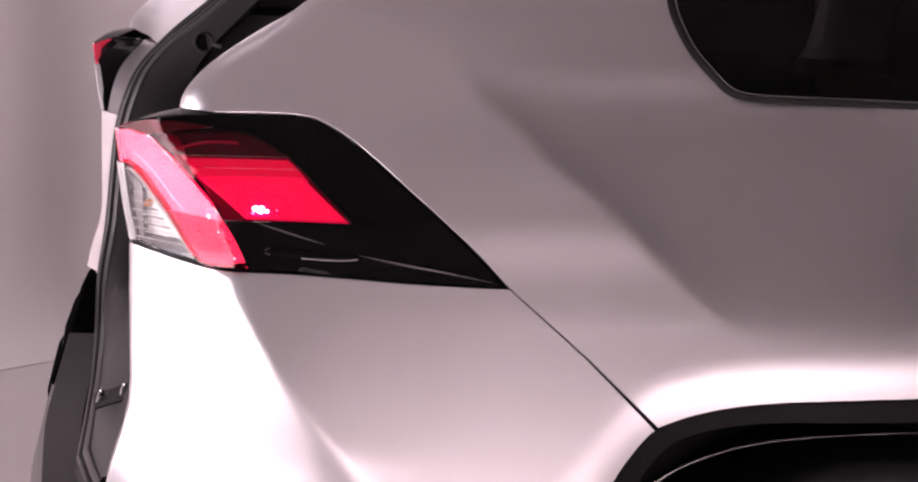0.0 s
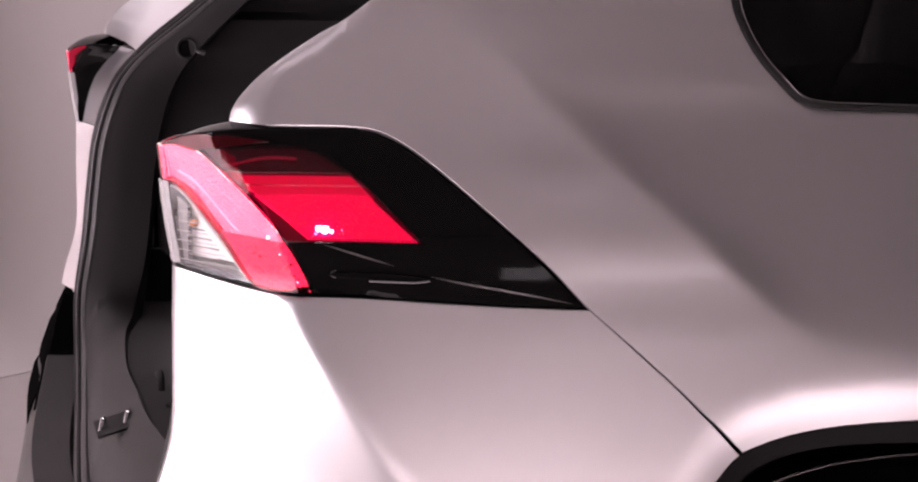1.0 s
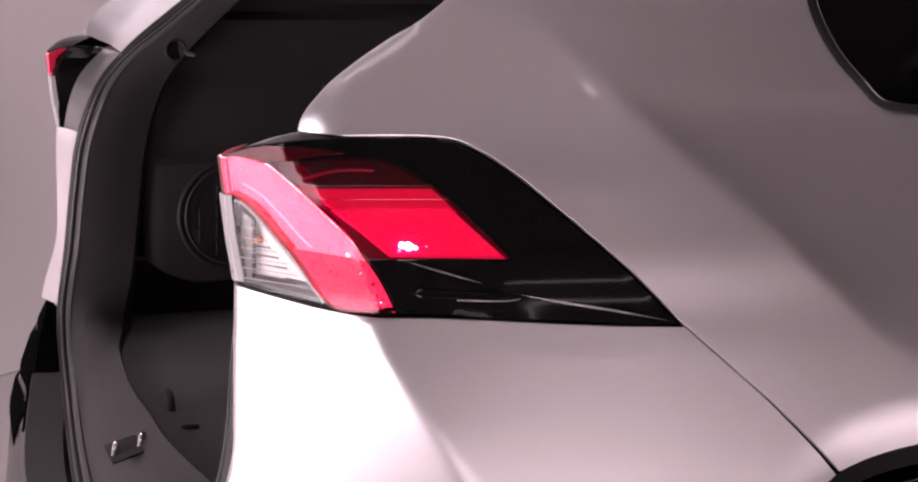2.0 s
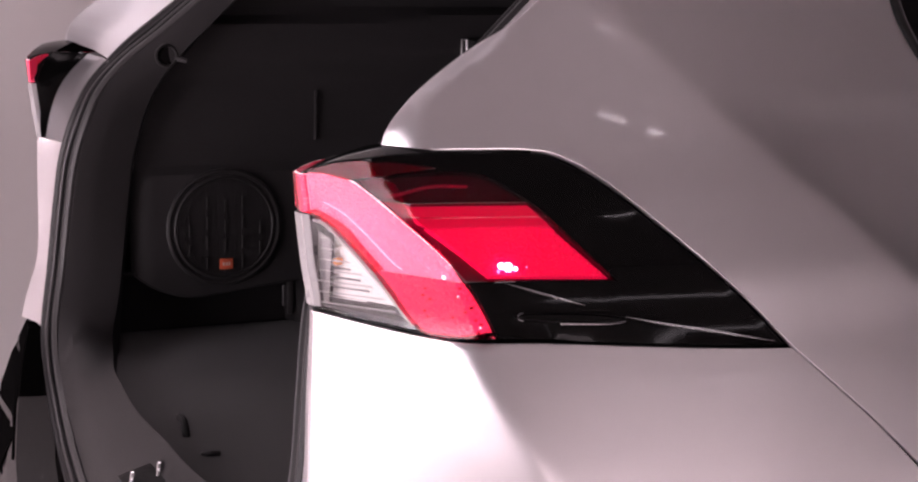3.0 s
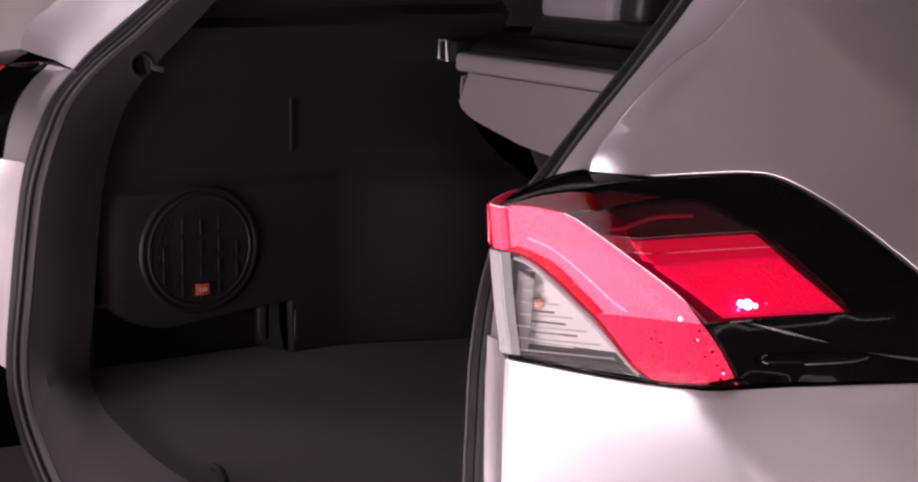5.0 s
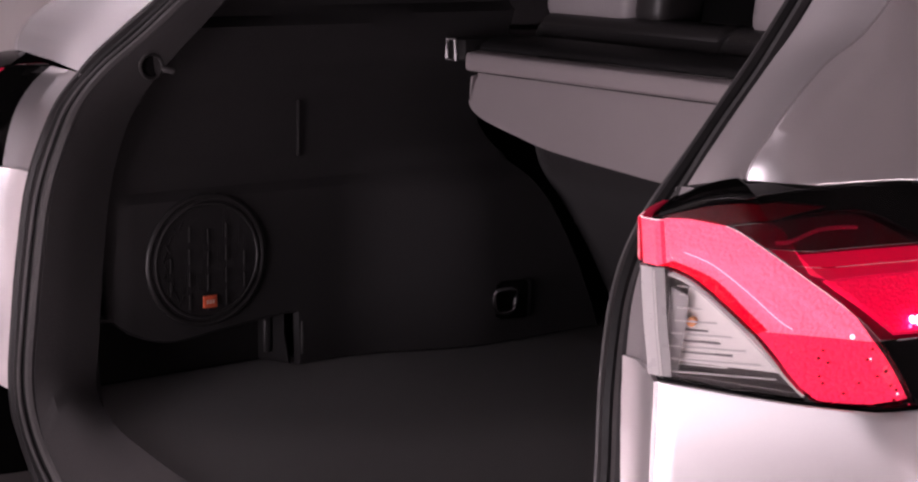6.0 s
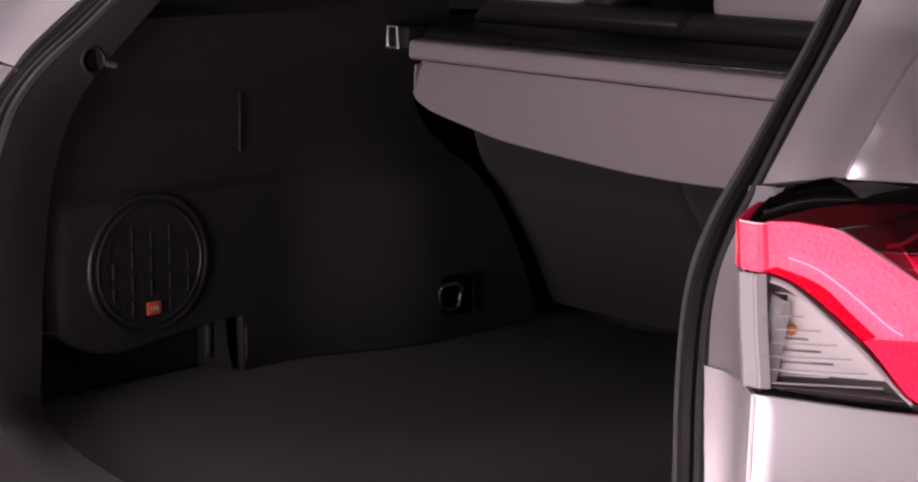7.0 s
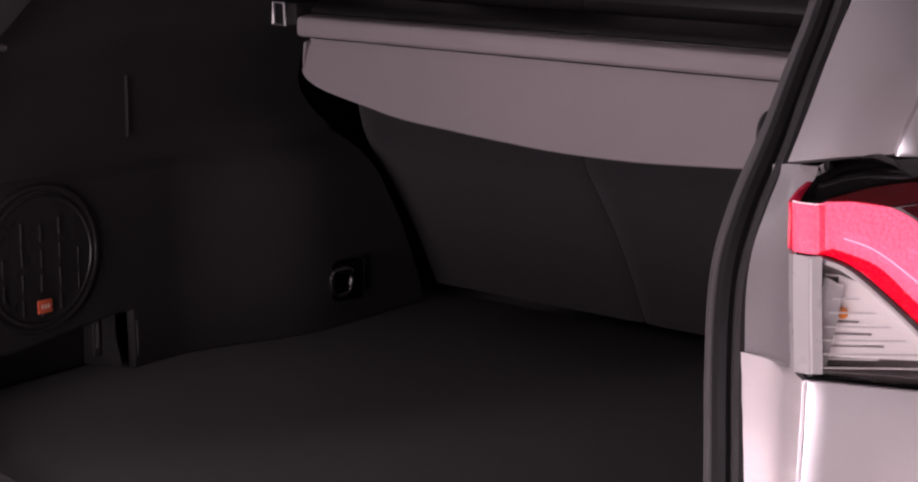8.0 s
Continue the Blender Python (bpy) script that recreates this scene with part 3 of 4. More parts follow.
    part("bowl_side", depth_wall([(0.0745, 0.9535), (0.070, 0.985), (0.066, 1.010), (0.0632, 1.038)], 0.003, 0.020), SMOKED_DARK, rev, "dark inner side of the lens bowl")
    part("bowl_base", depth_wall([(0.0745, 0.9560), (0.09, 0.9552), (0.11, 0.9530), (0.134, 0.9505)], 0.003, 0.020), SMOKED_DARK, rev, "dark base of the lens bowl")
    part("bowl_slope", depth_wall(spline([(0.0650, 1.0385), (0.077, 1.0290), (0.108, 0.9870), (0.1340, 0.9500)], 5), 0.004, 0.020), REFLECTOR, rev, "bright slanting side of the lens bowl")
    for k in range(7):
        z = 0.9585 + 0.0108 * k
        y1 = 0.1300 - (z - 0.950) * 0.74
        row = [(side * (body(y, z) - 0.0045), y, z + 0.0015 * (y - 0.075) / 0.05) for y in np.linspace(0.073, y1, 6)]
        part("lens_rib", tube(row, 0.0007, 6), RIB, rev, "thin pale lens rib")
        shelf = [[(side * (body(y, z) - d), y, z + 0.004) for d in (0.0265, 0.032)] for y in np.linspace(0.083, max(0.086, y1 - 0.012), 5)]
        part("reflector_shelf", loft(shelf, thick=0.001), REFLECTOR, rev)
    part("inner_frame", sheet([(0.0700, 0.9570), (0.0775, 0.9560), (0.0750, 1.0200), (0.0665, 1.0270)], body, side, -0.0075, 0.001, 0.008, 0.0), FROST, rev, "smoky inner frame of the lens")
    c = Vector(((body(0.089, 0.999) - 0.024) * side, 0.089, 0.9990))
    part("bulb", rod(0.0046, 0.0036, 0.010, Matrix.Translation(c) @ pose(0, 0, 0, 90, 0, 30 * side), 14, 0.002), AMBER, rev, "amber bulb")
    slope = [(side * (body(y, z) - 0.003), y, z) for y, z in spline([(0.066, 1.0395), (0.078, 1.0310), (0.109, 0.9890), (0.1350, 0.9490)], 5)]
    part("lens_edge", tube(slope, 0.0013, 8), RIB, rev, "pale slanting lens edge")
    ob = part("clear_cover", sheet(shrink(lens, 0.0002), body, side, 0.0, 0.001, 0.012, 0.0), COVER_GLASS, lamp_ob, "clear ribbed lens cover")
    ob.visible_shadow = False
    # faces towards the tailgate
    edge_y, edge_x = [(z, y) for x, y, z in LAMP_EDGE], [(z, x) for x, y, z in LAMP_EDGE]
    rows = []
    for z in np.linspace(0.951, 1.096, 14):
        y0 = table([(0.951, 0.074), (1.04, 0.066), (1.070, 0.060), (1.085, 0.072), (1.096, 0.092)], z)
        y1 = max(table(edge_y, z), y0 + 0.004)
        x1 = table(edge_x, z)
        rows.append(mirrored([(0.650, y0, z), (0.649, y0 + 0.2 * (y1 - y0), z), (x1 + 0.001, y0 + 0.75 * (y1 - y0), z), (x1 - 0.001, y1 + 0.001, z)], side))
    part("side_face", loft(rows, thick=-0.003 * side), GLOSS_BLACK, lamp_ob, "gloss black inner face of the lamp")
    corner = spline([(0.0555, 1.082), (0.068, 1.0885), (0.088, 1.0925), (0.076, 1.076), (0.066, 1.060), (0.0595, 1.047)], 3) + [(0.0575, 1.050)]
    bm = bmesh.new()
    skins = [[bm.verts.new((side * x, y, z)) for y, z in corner] for x in (0.6465, 0.6490)]
    bm.faces.new(skins[0])
    bm.faces.new(list(reversed(skins[1])))
    for k in range(len(corner)):
        bm.faces.new((skins[0][k - 1], skins[0][k], skins[1][k], skins[1][k - 1]))
    bmesh.ops.triangulate(bm, faces=[f for f in bm.faces if len(f.verts) > 4])
    part("corner_lens", bm, RED_CORNER, lamp_ob, "red inner corner of the lamp")
    ends = []
    for z in np.linspace(0.9545, 1.0445, 8):
        y0 = table(REAR_Z, z) + 0.0025
        ends.append(mirrored([(body(y0 + 0.005, z) + 0.001, y0 + 0.005, z), (body(y0, z) + 0.001, y0 - 0.0015, z), (0.653, y0 - 0.0025, z), (0.6475, y0 + 0.002, z), (0.6465, y0 + 0.009, z)], side))
    part("lens_end", loft(ends, thick=0.0015), FROST, lamp_ob, "smoky clear end of the lens")
    part("lens_corner", tube([(side * (body(y0, z) + 0.0005), y0 - 0.001, z) for z, y0 in ((z, table(REAR_Z, z) + 0.0035) for z in np.linspace(0.955, 1.043, 8))], 0.0012, 6), RIB, lamp_ob, "pale lens corner")
    ends = []
    for z in np.linspace(1.046, 1.0825, 6):
        y0 = 0.0545 + 0.0045 * (1.0825 - z) / 0.0365
        ends.append(mirrored([(body(y0 + 0.004, z) + 0.0010, y0 + 0.004, z), (body(y0, z) + 0.0016, y0 - 0.0016, z), (0.653, y0 - 0.0020, z), (0.6475, y0 + 0.001, z), (0.6455, y0 + 0.006 + 0.022 * (z - 1.046) / 0.0365, z)], side))
    part("strip_end", loft(ends, thick=0.0010), RED_PALE, lamp_ob, "red end of the light strip")
    back = []
    for z in np.linspace(1.046, 1.083, 5):
        y0 = 0.0545 + 0.0045 * (1.0825 - z) / 0.0365
        back.append(mirrored([(body(y0 + 0.006, z) - 0.0030, y0 + 0.0062, z), (body(y0, z) + 0.0003, y0 - 0.0004, z), (0.6535, y0 - 0.0006, z), (0.6490, y0 + 0.0024, z)], side))
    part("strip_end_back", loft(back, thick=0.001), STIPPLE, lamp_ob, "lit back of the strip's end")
    front = [(body(y, z) - 0.003, y, z) for y, z in spline([(0.056, 1.084), (0.075, 1.097), (0.10, 1.105), (0.13, 1.1075), (0.20, 1.108), (0.25, 1.107)], 4)]
    behind = spline([(0.650, 0.098, 1.096), (0.659, 0.114, 1.1035), (0.671, 0.130, 1.1090), (0.69, 0.142, 1.1115), (0.735, 0.20, 1.112), (0.755, 0.25, 1.1105)], 4)
    part("top_cap", loft([mirrored([a, Vector(a).lerp(Vector(b), 0.4) + Vector((0, 0, 0.002)), b], side) for a, b in zip(front, behind)], thick=0.003), GLOSS_BLACK, lamp_ob)
    wrap = [(0.0560, 1.0850), (0.075, 1.0962), (0.090, 1.1010), (0.115, 1.1018), (0.160, 1.0955), (0.120, 1.0905), (0.0965, 1.0855), (0.0860, 1.0820), (0.070, 1.0855)]
    glow = part("end_lens", sheet(wrap, body, side, 0.0012, 0.001, 0.007, 0.0), RED_WINE, lamp_ob, "dark red wrapped top of the lamp")
    glow.visible_shadow = False
    part("end_lens_back", sheet(shrink(wrap, 0.001), body, side, -0.0008, 0.0005, 0.007, 0.0), SMOKED_BACK, glow)
    # raised ridge on the lower housing, with chrome lines added as its highlights
    low = spline([(0.211, 0.970), (0.266, 0.9695), (0.306, 0.965), (0.306, 0.961), (0.246, 0.962), (0.208, 0.965)], 3, True)
    part("side_marker", sheet(low, body, side, 0.002, 0.005, 0.008, 0.0015), GLOSS_BLACK, lamp_ob, "gloss black raised ridge")
    for path in ([(0.2135, 0.9712), (0.2085, 0.9692), (0.2090, 0.9655), (0.2130, 0.9640)], [(0.246, 0.9612), (0.29, 0.9600), (0.3065, 0.9618)]):
        part("marker_highlight", tube([(side * (body(y, z) + 0.0012), y, z) for y, z in spline(path, 5)], 0.0009, 6), CHROME, lamp_ob, "chrome line for the raised ridge's highlight")
    # metal strips added on the lower housing to show a tube light's reflection
    for line in ([(0.200, 0.9975), (0.235, 0.9870), (0.271, 0.9765)], [(0.308, 0.9655), (0.345, 0.9580), (0.400, 0.9485), (0.452, 0.9383)]):
        run = spline(line, 6)
        n = len(run) - 1
        facet = [(y, z + 0.0010 * math.sin(math.pi * min(max(k / n, 0.06), 0.94))) for k, (y, z) in enumerate(run)] + [(y, z - 0.0010 * math.sin(math.pi * min(max(k / n, 0.06), 0.94))) for k, (y, z) in reversed(list(enumerate(run)))]
        part("reflection_strip", sheet(facet, body, side, 0.0003, 0.002, 0.006, 0.0), MIRROR_STRIP, lamp_ob, "polished strip for a tube light's reflection")
    return lamp_ob


def build_side(side):
    s = 0.0006
    quarter = [(y, z + s) for y, z in LAMP_TOP[:-1]] + [(TIP[0] + s, TIP[1] + s), (0.554 + s, 0.8565 + s), (0.6365 + s, 0.776 + s)] + ARCH_TOP[1:] + [(1.42, 0.40), (1.52, 0.40), (1.52, 1.53)] + list(reversed(PILLAR[1:]))
    car_part("quarter_panel", sheet(quarter, upper, side, 0, 0.006, 0.0115, 0.0006, holes=[WINDOW]), PAINT, None, "silver pearl painted rear quarter panel")
    rear_edge = [(table(REAR_Z, z) + 0.002, z) for z in np.linspace(0.652, 0.945, 10)]
    low_arch = [p for p in ARCH if p[0] < 0.634 and p[1] > 0.60]
    bumper = [(y, z - s) for y, z in LAMP_LOW] + [(0.554 - s, 0.8565 - s), (0.6345 - s, 0.7735)] + list(reversed(low_arch)) + [(0.534, 0.605), (0.30, 0.64), (0.10, 0.655), (0.055, 0.650)] + rear_edge
    car_part("bumper_corner", sheet(bumper, body, side, 0, 0.006, 0.010, 0.0010), PAINT, None, "silver pearl painted bumper corner")
    car_part("channel", return_face(spline(LAMP_EDGE, 5), side, 0.004, 0.012), SHADED_PAINT_AND_GREY, None, "painted tailgate channel beside the lamp, darkened for its recess")
    car_part("pillar_return", return_face(PILLAR_EDGE, side, 0.028, 0.006, 0.008), SHADED_PILLAR_PAINT, None, "silver pearl painted pillar face, darkened as in shade")
    edge = [(0.6612, table(REAR_Z, z) + 0.0040, z) for z in np.linspace(0.652, 0.949, 12)] + [(0.652, 0.0735, 0.9565)]
    car_part("bumper_return", return_face(edge, side), PAINT, None, "bright painted bumper return")
    glass = car_part("quarter_window", sheet(shrink(WINDOW, 0.006), upper, side, -0.004, 0.004, 0.03, 0.001), DARK_GLASS, None, "dark tinted quarter window")
    glass.visible_shadow = False
    rim = [(side * (upper(y, z) + 0.001), y, z) for y, z in dense(shrink(WINDOW, 0.002), 0.015)]
    car_part("window_seal", tube(rim, 0.0055, 8, True), RUBBER, None, "black rubber window surround")
    bead = [(side * (upper(y, z) + 0.005), y, z) for y, z in dense(shrink(WINDOW, 0.006), 0.015)]
    car_part("window_bead", tube(bead, 0.0014, 6, True), CHROME, None, "thin shining bead")
    # wheel arch
    lip = [p for p in ARCH]
    rows = []
    for (y, z) in lip:
        cy, cz = 0.945, 0.50
        d = Vector((cy - y, cz - z)).normalized()
        x = body(y, z)
        rows.append(mirrored([(x - 0.006, y, z), (x - 0.004, y + d.x * 0.004, z + d.y * 0.004), (x - 0.008, y + d.x * 0.030, z + d.y * 0.030), (x - 0.03, y + d.x * 0.036, z + d.y * 0.036), (x - 0.30, y + d.x * 0.02, z + d.y * 0.02)], side))
    # Bright metal tube added in place of the highlight along the black liner's edge.
    car_part("liner_highlight", tube([(side * 0.83, y, z) for y, z in spline([(0.66, 0.675), (0.71, 0.702), (0.79, 0.722), (0.90, 0.728), (1.05, 0.722), (1.2, 0.68)], 6)], 0.002, 8), DARK_CHROME, None, "thin shining tube for the liner edge's highlight")
    car_part("arch_cladding", loft(rows, thick=0.004), ARCH_BLACK, None, "grained black wheel arch cladding")
    wheel = new("wheel")
    wheel.parent, wheel.matrix_parent_inverse = car, Matrix.Translation(car.location).inverted()
    prof = spline([(0.225, 0.80), (0.26, 0.885), (0.32, 0.893), (0.348, 0.875), (0.355, 0.84), (0.357, 0.76), (0.352, 0.68)], 4)
    rows = [[(side * x, 0.945 + r * math.cos(a), 0.355 + r * math.sin(a)) for r, x in prof] for a in np.linspace(0, 2 * math.pi, 65)[:-1]]
    part("tyre", loft(rows, True), TYRE, wheel, "black rubber tyre")
    rim_prof = [(0.226, 0.80), (0.228, 0.86), (0.215, 0.868), (0.205, 0.84), (0.06, 0.85), (0.0, 0.855)]
    rows = [[(side * x, 0.945 + r * math.cos(a), 0.355 + r * math.sin(a)) for r, x in rim_prof] for a in np.linspace(0, 2 * math.pi, 49)[:-1]]
    part("rim", loft(rows, True), CLAD, wheel, "dark alloy rim")
    build_lamp(side)


for side in (1, -1):
    build_side(side)

# lower bumper, a black moulding across the tail
LIP_X = [(0, 0.445), (0.2, 0.452), (0.36, 0.482), (0.48, 0.535), (0.56, 0.60), (0.61, 0.648), (1.0, 0.652)]
LIP_Y = [(0.22, -0.07), (0.33, -0.072), (0.45, -0.045), (0.53, -0.008), (0.64, 0.034), (0.66, 0.045)]
def lip_y(x, z):
    """The lower bumper's face: bowed in plan, more so lower down."""
    bend = 0.30 * max(0, (abs(x) - 0.60) / 0.33) ** 2.2
    bow = 0.045 * min(max((abs(x) - 0.30) / 0.36, 0), 1.3) ** 1.5 * min(max((0.52 - z) / 0.15, 0), 1)
    return table(LIP_Y, z) + bend + bow


rows, ledge = [], []
for x in np.linspace(-0.93, 0.93, 63):
    bend = 0.30 * max(0, (abs(x) - 0.60) / 0.33) ** 2.2
    top = table(LIP_X, abs(x))
    ledge.append([(x, table(LIP_Y, top) + bend + d, top - 0.002) for d in (0.06, 0.03)] + [(x, lip_y(x, top) - 0.001, top), (x, lip_y(x, top - 0.03) - 0.002, top - 0.03)])
    rows.append([(x, lip_y(x, z), z) for z in np.linspace(top, 0.22, 12)])
for name, run, mat in (("bumper_ledge", [r for r in ledge if r[0][0] < -0.49], INSET_BLACK), ("bumper_ledge", [r for r in ledge if r[0][0] > 0.49], INSET_BLACK), ("bumper_step", [r for r in ledge if abs(r[0][0]) < 0.52], CLAD)):
    car_part(name, loft(run, thick=0.003), mat, None, "upper ledge of the bumper")
car_part("lower_bumper", loft(rows, thick=0.004), CLAD, None, "grained black lower bumper")
def bumper_inset(side, low_edge, high_edge, x0, x1):
    """A gloss black panel lying on the lower bumper."""
    rows = []
    for x in np.linspace(x0, x1, 12):
        top = min(high_edge, table(LIP_X, x) - 0.004)
        low = min(table(low_edge, x), top - 0.004)
        zs = np.linspace(top, low, 6)
        rows.append([(side * x, lip_y(x, z) - (0.001 if k in (0, 5) else 0.005), z) for k, z in enumerate(zs)])
    return loft(rows, thick=0.003)


for side in (1, -1):
    car_part("bumper_inset", bumper_inset(side, [(0.4, 0.528), (1.0, 0.530)], 0.607, 0.40, 0.74), INSET_BLACK, None, "gloss black bumper inset")
    car_part("bumper_vent", bumper_inset(side, [(0.44, 0.450), (0.56, 0.455), (0.70, 0.506), (0.74, 0.510)], 0.518, 0.45, 0.72), INSET_BLACK, None, "black tapered bumper vent")

# weatherstrip round the opening: two ridges
full = mirrored(list(reversed(seal_half)), -1)[:-1] + seal_half
def aside(points, d, dy, dz=0.0):
    """The opening's line moved inwards by d in its own plane."""
    out, n = [], len(points)
    for k, (x, y, z) in enumerate(points):
        a, b = Vector(points[k - 1]), Vector(points[(k + 1) % n])
        t = Vector((b.x - a.x, b.z - a.z)).normalized()
        out.append((x - t.y * d, y + dy, z + t.x * d + dz))
    return out


car_part("weatherstrip", tube(full, 0.0100, 10, True), SEAL_DARK, None, "grey ribbed rubber tailgate weatherstrip")
car_part("seal_base", tube(aside(full, 0.001, 0.012), 0.0155, 10, True), RUBBER, None, "black rubber seal base")
car_part("seal_flap", tube(aside(full, -0.030, 0.012), 0.0130, 10, True), RUBBER, None, "black rubber flap outside the weatherstrip")
# Lip and rib carry the dark seal's highlights as a grey colour.
car_part("weatherstrip_lip", tube(aside(full, 0.0135, 0.008), 0.0076, 8, True), GREY_AND_HIGHLIGHT, None, "thin inner seal lip, greyed for its highlight")
car_part("weatherstrip_rib", tube(aside(full, 0.0075, -0.0055), 0.0032, 8, True), GREY_AND_HIGHLIGHT, None, "thin weatherstrip rib, greyed for its highlight")
car_part("flange", tube(aside(full, -0.0175, -0.004), 0.0078, 8, True), SEAL_MID, None, "dark grey outer seal lip")

# ---- cargo bay ----
FLOOR_Z = 0.614


def wall_x(y, z):
    x = 0.585
    t = min(max((y - 0.60) / 0.26, 0), 1)
    u = min(max((1.0 - z) / 0.16, 0), 1)
    x -= 0.070 * (3 * t * t - 2 * t**3) * (3 * u * u - 2 * u**3)
    x += 0.05 * max(0, (0.235 - y) / 0.05) ** 2
    x -= 0.03 * min(max((z - 1.045) / 0.05, 0), 1)
    x += 0.025 * min(max((z - 1.145 - 0.03 * (y - 0.3)) / 0.012, 0), 1)
    x += 0.010 * max(0, 1 - abs(z - 0.915) / 0.012)
    x -= 0.006 * min(max((0.905 - z) / 0.01, 0), 1)
    return x


def ease(t):
    t = min(max(t, 0), 1)
    return t * t * (3 - 2 * t)


def build_trim(side):
    outline = spline([(0.205, 0.725), (0.25, 0.697), (0.31, 0.681), (0.40, 0.690), (0.505, 0.700)], 4) + [(0.523, 0.698), (0.526, FLOOR_Z), (1.10, FLOOR_Z)] + spline([(1.085, 0.66), (1.04, 0.755), (0.98, 0.85), (0.925, 0.915), (0.892, 0.955), (0.880, 1.0), (0.90, 1.06)], 4) + [(0.93, 1.15), (1.0, 1.42), (0.62, 1.42)] + spline([(0.40, 1.22), (0.28, 1.09), (0.22, 1.0), (0.205, 0.90), (0.203, 0.80)], 4)
    wall = car_part("side_trim", sheet(outline, wall_x, side, 0, 0.006, 0.014, 0.004, out=-1), WALL_TRIM, None, "dark grained cargo side trim")
    niche = [[(side * 0.586, y, 0.725), (side * 0.65, y, 0.715), (side * 0.655, y, 0.66), (side * 0.655, y, FLOOR_Z)] for y in (0.19, 0.35, 0.5)] + [[(side * 0.60, 0.522, 0.705), (side * 0.61, 0.520, 0.70), (side * 0.61, 0.520, 0.66), (side * 0.60, 0.522, FLOOR_Z)]]
    car_part("pocket", loft(niche, thick=-0.004), OPENING_TRIM, None, "dark recessed side pocket")
    # Post is greyed, and thin grey bars are added, to stand for highlights.
    car_part("pocket_post", box((0.006, 0.012, 0.062), pose(side * 0.628, 0.50, 0.66), 0.003), GREY_AND_HIGHLIGHT, None)
    for py, px, z0, z1 in ((0.478, 0.599, 0.652, 0.688), (0.534, 0.581, 0.632, 0.684)):
        car_part("pocket_highlight", tube([(side * px, py, z0), (side * (px - 0.001), py, (z0 + z1) / 2), (side * px, py, z1)], 0.0028, 8), GREY_AND_HIGHLIGHT, None, "thin grey bar for a highlight on the pocket's edge")
    # pillar trim from the seal inwards
    inner = [(0, 0.10, 0.616), (0.15, 0.10, 0.616), (0.36, 0.12, 0.619), (0.46, 0.14, 0.625), (0.53, 0.155, 0.641), (0.565, 0.17, 0.685), (0.582, 0.182, 0.75), (0.585, 0.192, 0.84), (0.58, 0.20, 0.92), (0.572, 0.215, 0.99), (0.56, 0.235, 1.045), (0.545, 0.268, 1.095), (0.533, 0.32, 1.15), (0.525, 0.37, 1.20), (0.51, 0.45, 1.28), (0.48, 0.58, 1.39), (0, 0.70, 1.49)]
    outer = [(0, 0.03, 0.478), (0.17, 0.042, 0.49), (0.34, 0.057, 0.518), (0.455, 0.066, 0.563), (0.52, 0.071, 0.61), (0.555, 0.078, 0.67), (0.573, 0.094, 0.75), (0.567, 0.104, 0.85), (0.56, 0.115, 0.93), (0.552, 0.134, 1.0), (0.55, 0.16, 1.05), (0.548, 0.208, 1.10), (0.538, 0.268, 1.15), (0.53, 0.322, 1.197), (0.515, 0.40, 1.27), (0.485, 0.53, 1.39), (0, 0.645, 1.51)]
    a, b = spline(inner, 5), spline(outer, 5)
    rows = []
    for p, q in zip(a, b):
        p, q = Vector(p), Vector(q)
        wx = ease((p.x - 0.36) / 0.2)
        wz = 1 - ease((p.z - 0.618) / 0.10)
        p = p + Vector((-0.013 * wx * (1 - wz), 0, 0))
        m = p.lerp(q, 0.5) + Vector((-0.003 * wx, 0, 0.027 * wz))
        p2 = p + Vector((0.03 * wx * (1 - wz), 0.012, -0.03 * wz))
        rows.append(mirrored([q, q.lerp(m, 0.5) + Vector((-0.0015 * wx, 0, 0.014 * wz)), m, m.lerp(p, 0.6), p, p2], side))
    low = [Vector(r[4]) + Vector((0, 0, 0.001)) for r in rows if r[4][2] < 0.70]
    car_part("sill_edge", tube(low, 0.0028, 6), GREY_AND_HIGHLIGHT, None, "thin grey edge of the sill trim")
    car_part("opening_trim", loft(rows, thick=0.004), OPENING_TRIM, None, "dark grained tailgate opening trim")
    # tie-down ring in a square recess
    cx, cy, cz = wall_x(0.880, 0.691), 0.880, 0.688
    base = car_part("tie_down", box((0.006, 0.084, 0.064), pose(side * (cx - 0.001), cy + 0.004, cz, 0, 0, 14 * side), 0.006), GLOSS_BLACK, None, "black recessed tie-down plate")
    ring = spline([(side * (cx - 0.010), cy + a_, cz + b_) for a_, b_ in ((-0.022, 0.017), (0.0, 0.021), (0.021, 0.016), (0.022, -0.004), (0.013, -0.019), (-0.013, -0.019), (-0.023, -0.004))], 4, True)
    part("ring", tube(ring, 0.0032, 8, True), CHROME, base, "chromed tie-down ring")
    part("plate_edge", box((0.010, 0.010, 0.060), pose(side * (cx - 0.006), cy + 0.050, cz), 0.003), GREY_AND_HIGHLIGHT, base, "grey edge of the recess")
    # cover socket on the pillar trim
    sock = car_part("cover_socket", rod(0.018, 0.016, 0.034, pose(side * 0.546, 0.252, 1.097, 0, 90 * side, 15), 24, 0.003), GLOSS_BLACK, None, "round black cover socket")
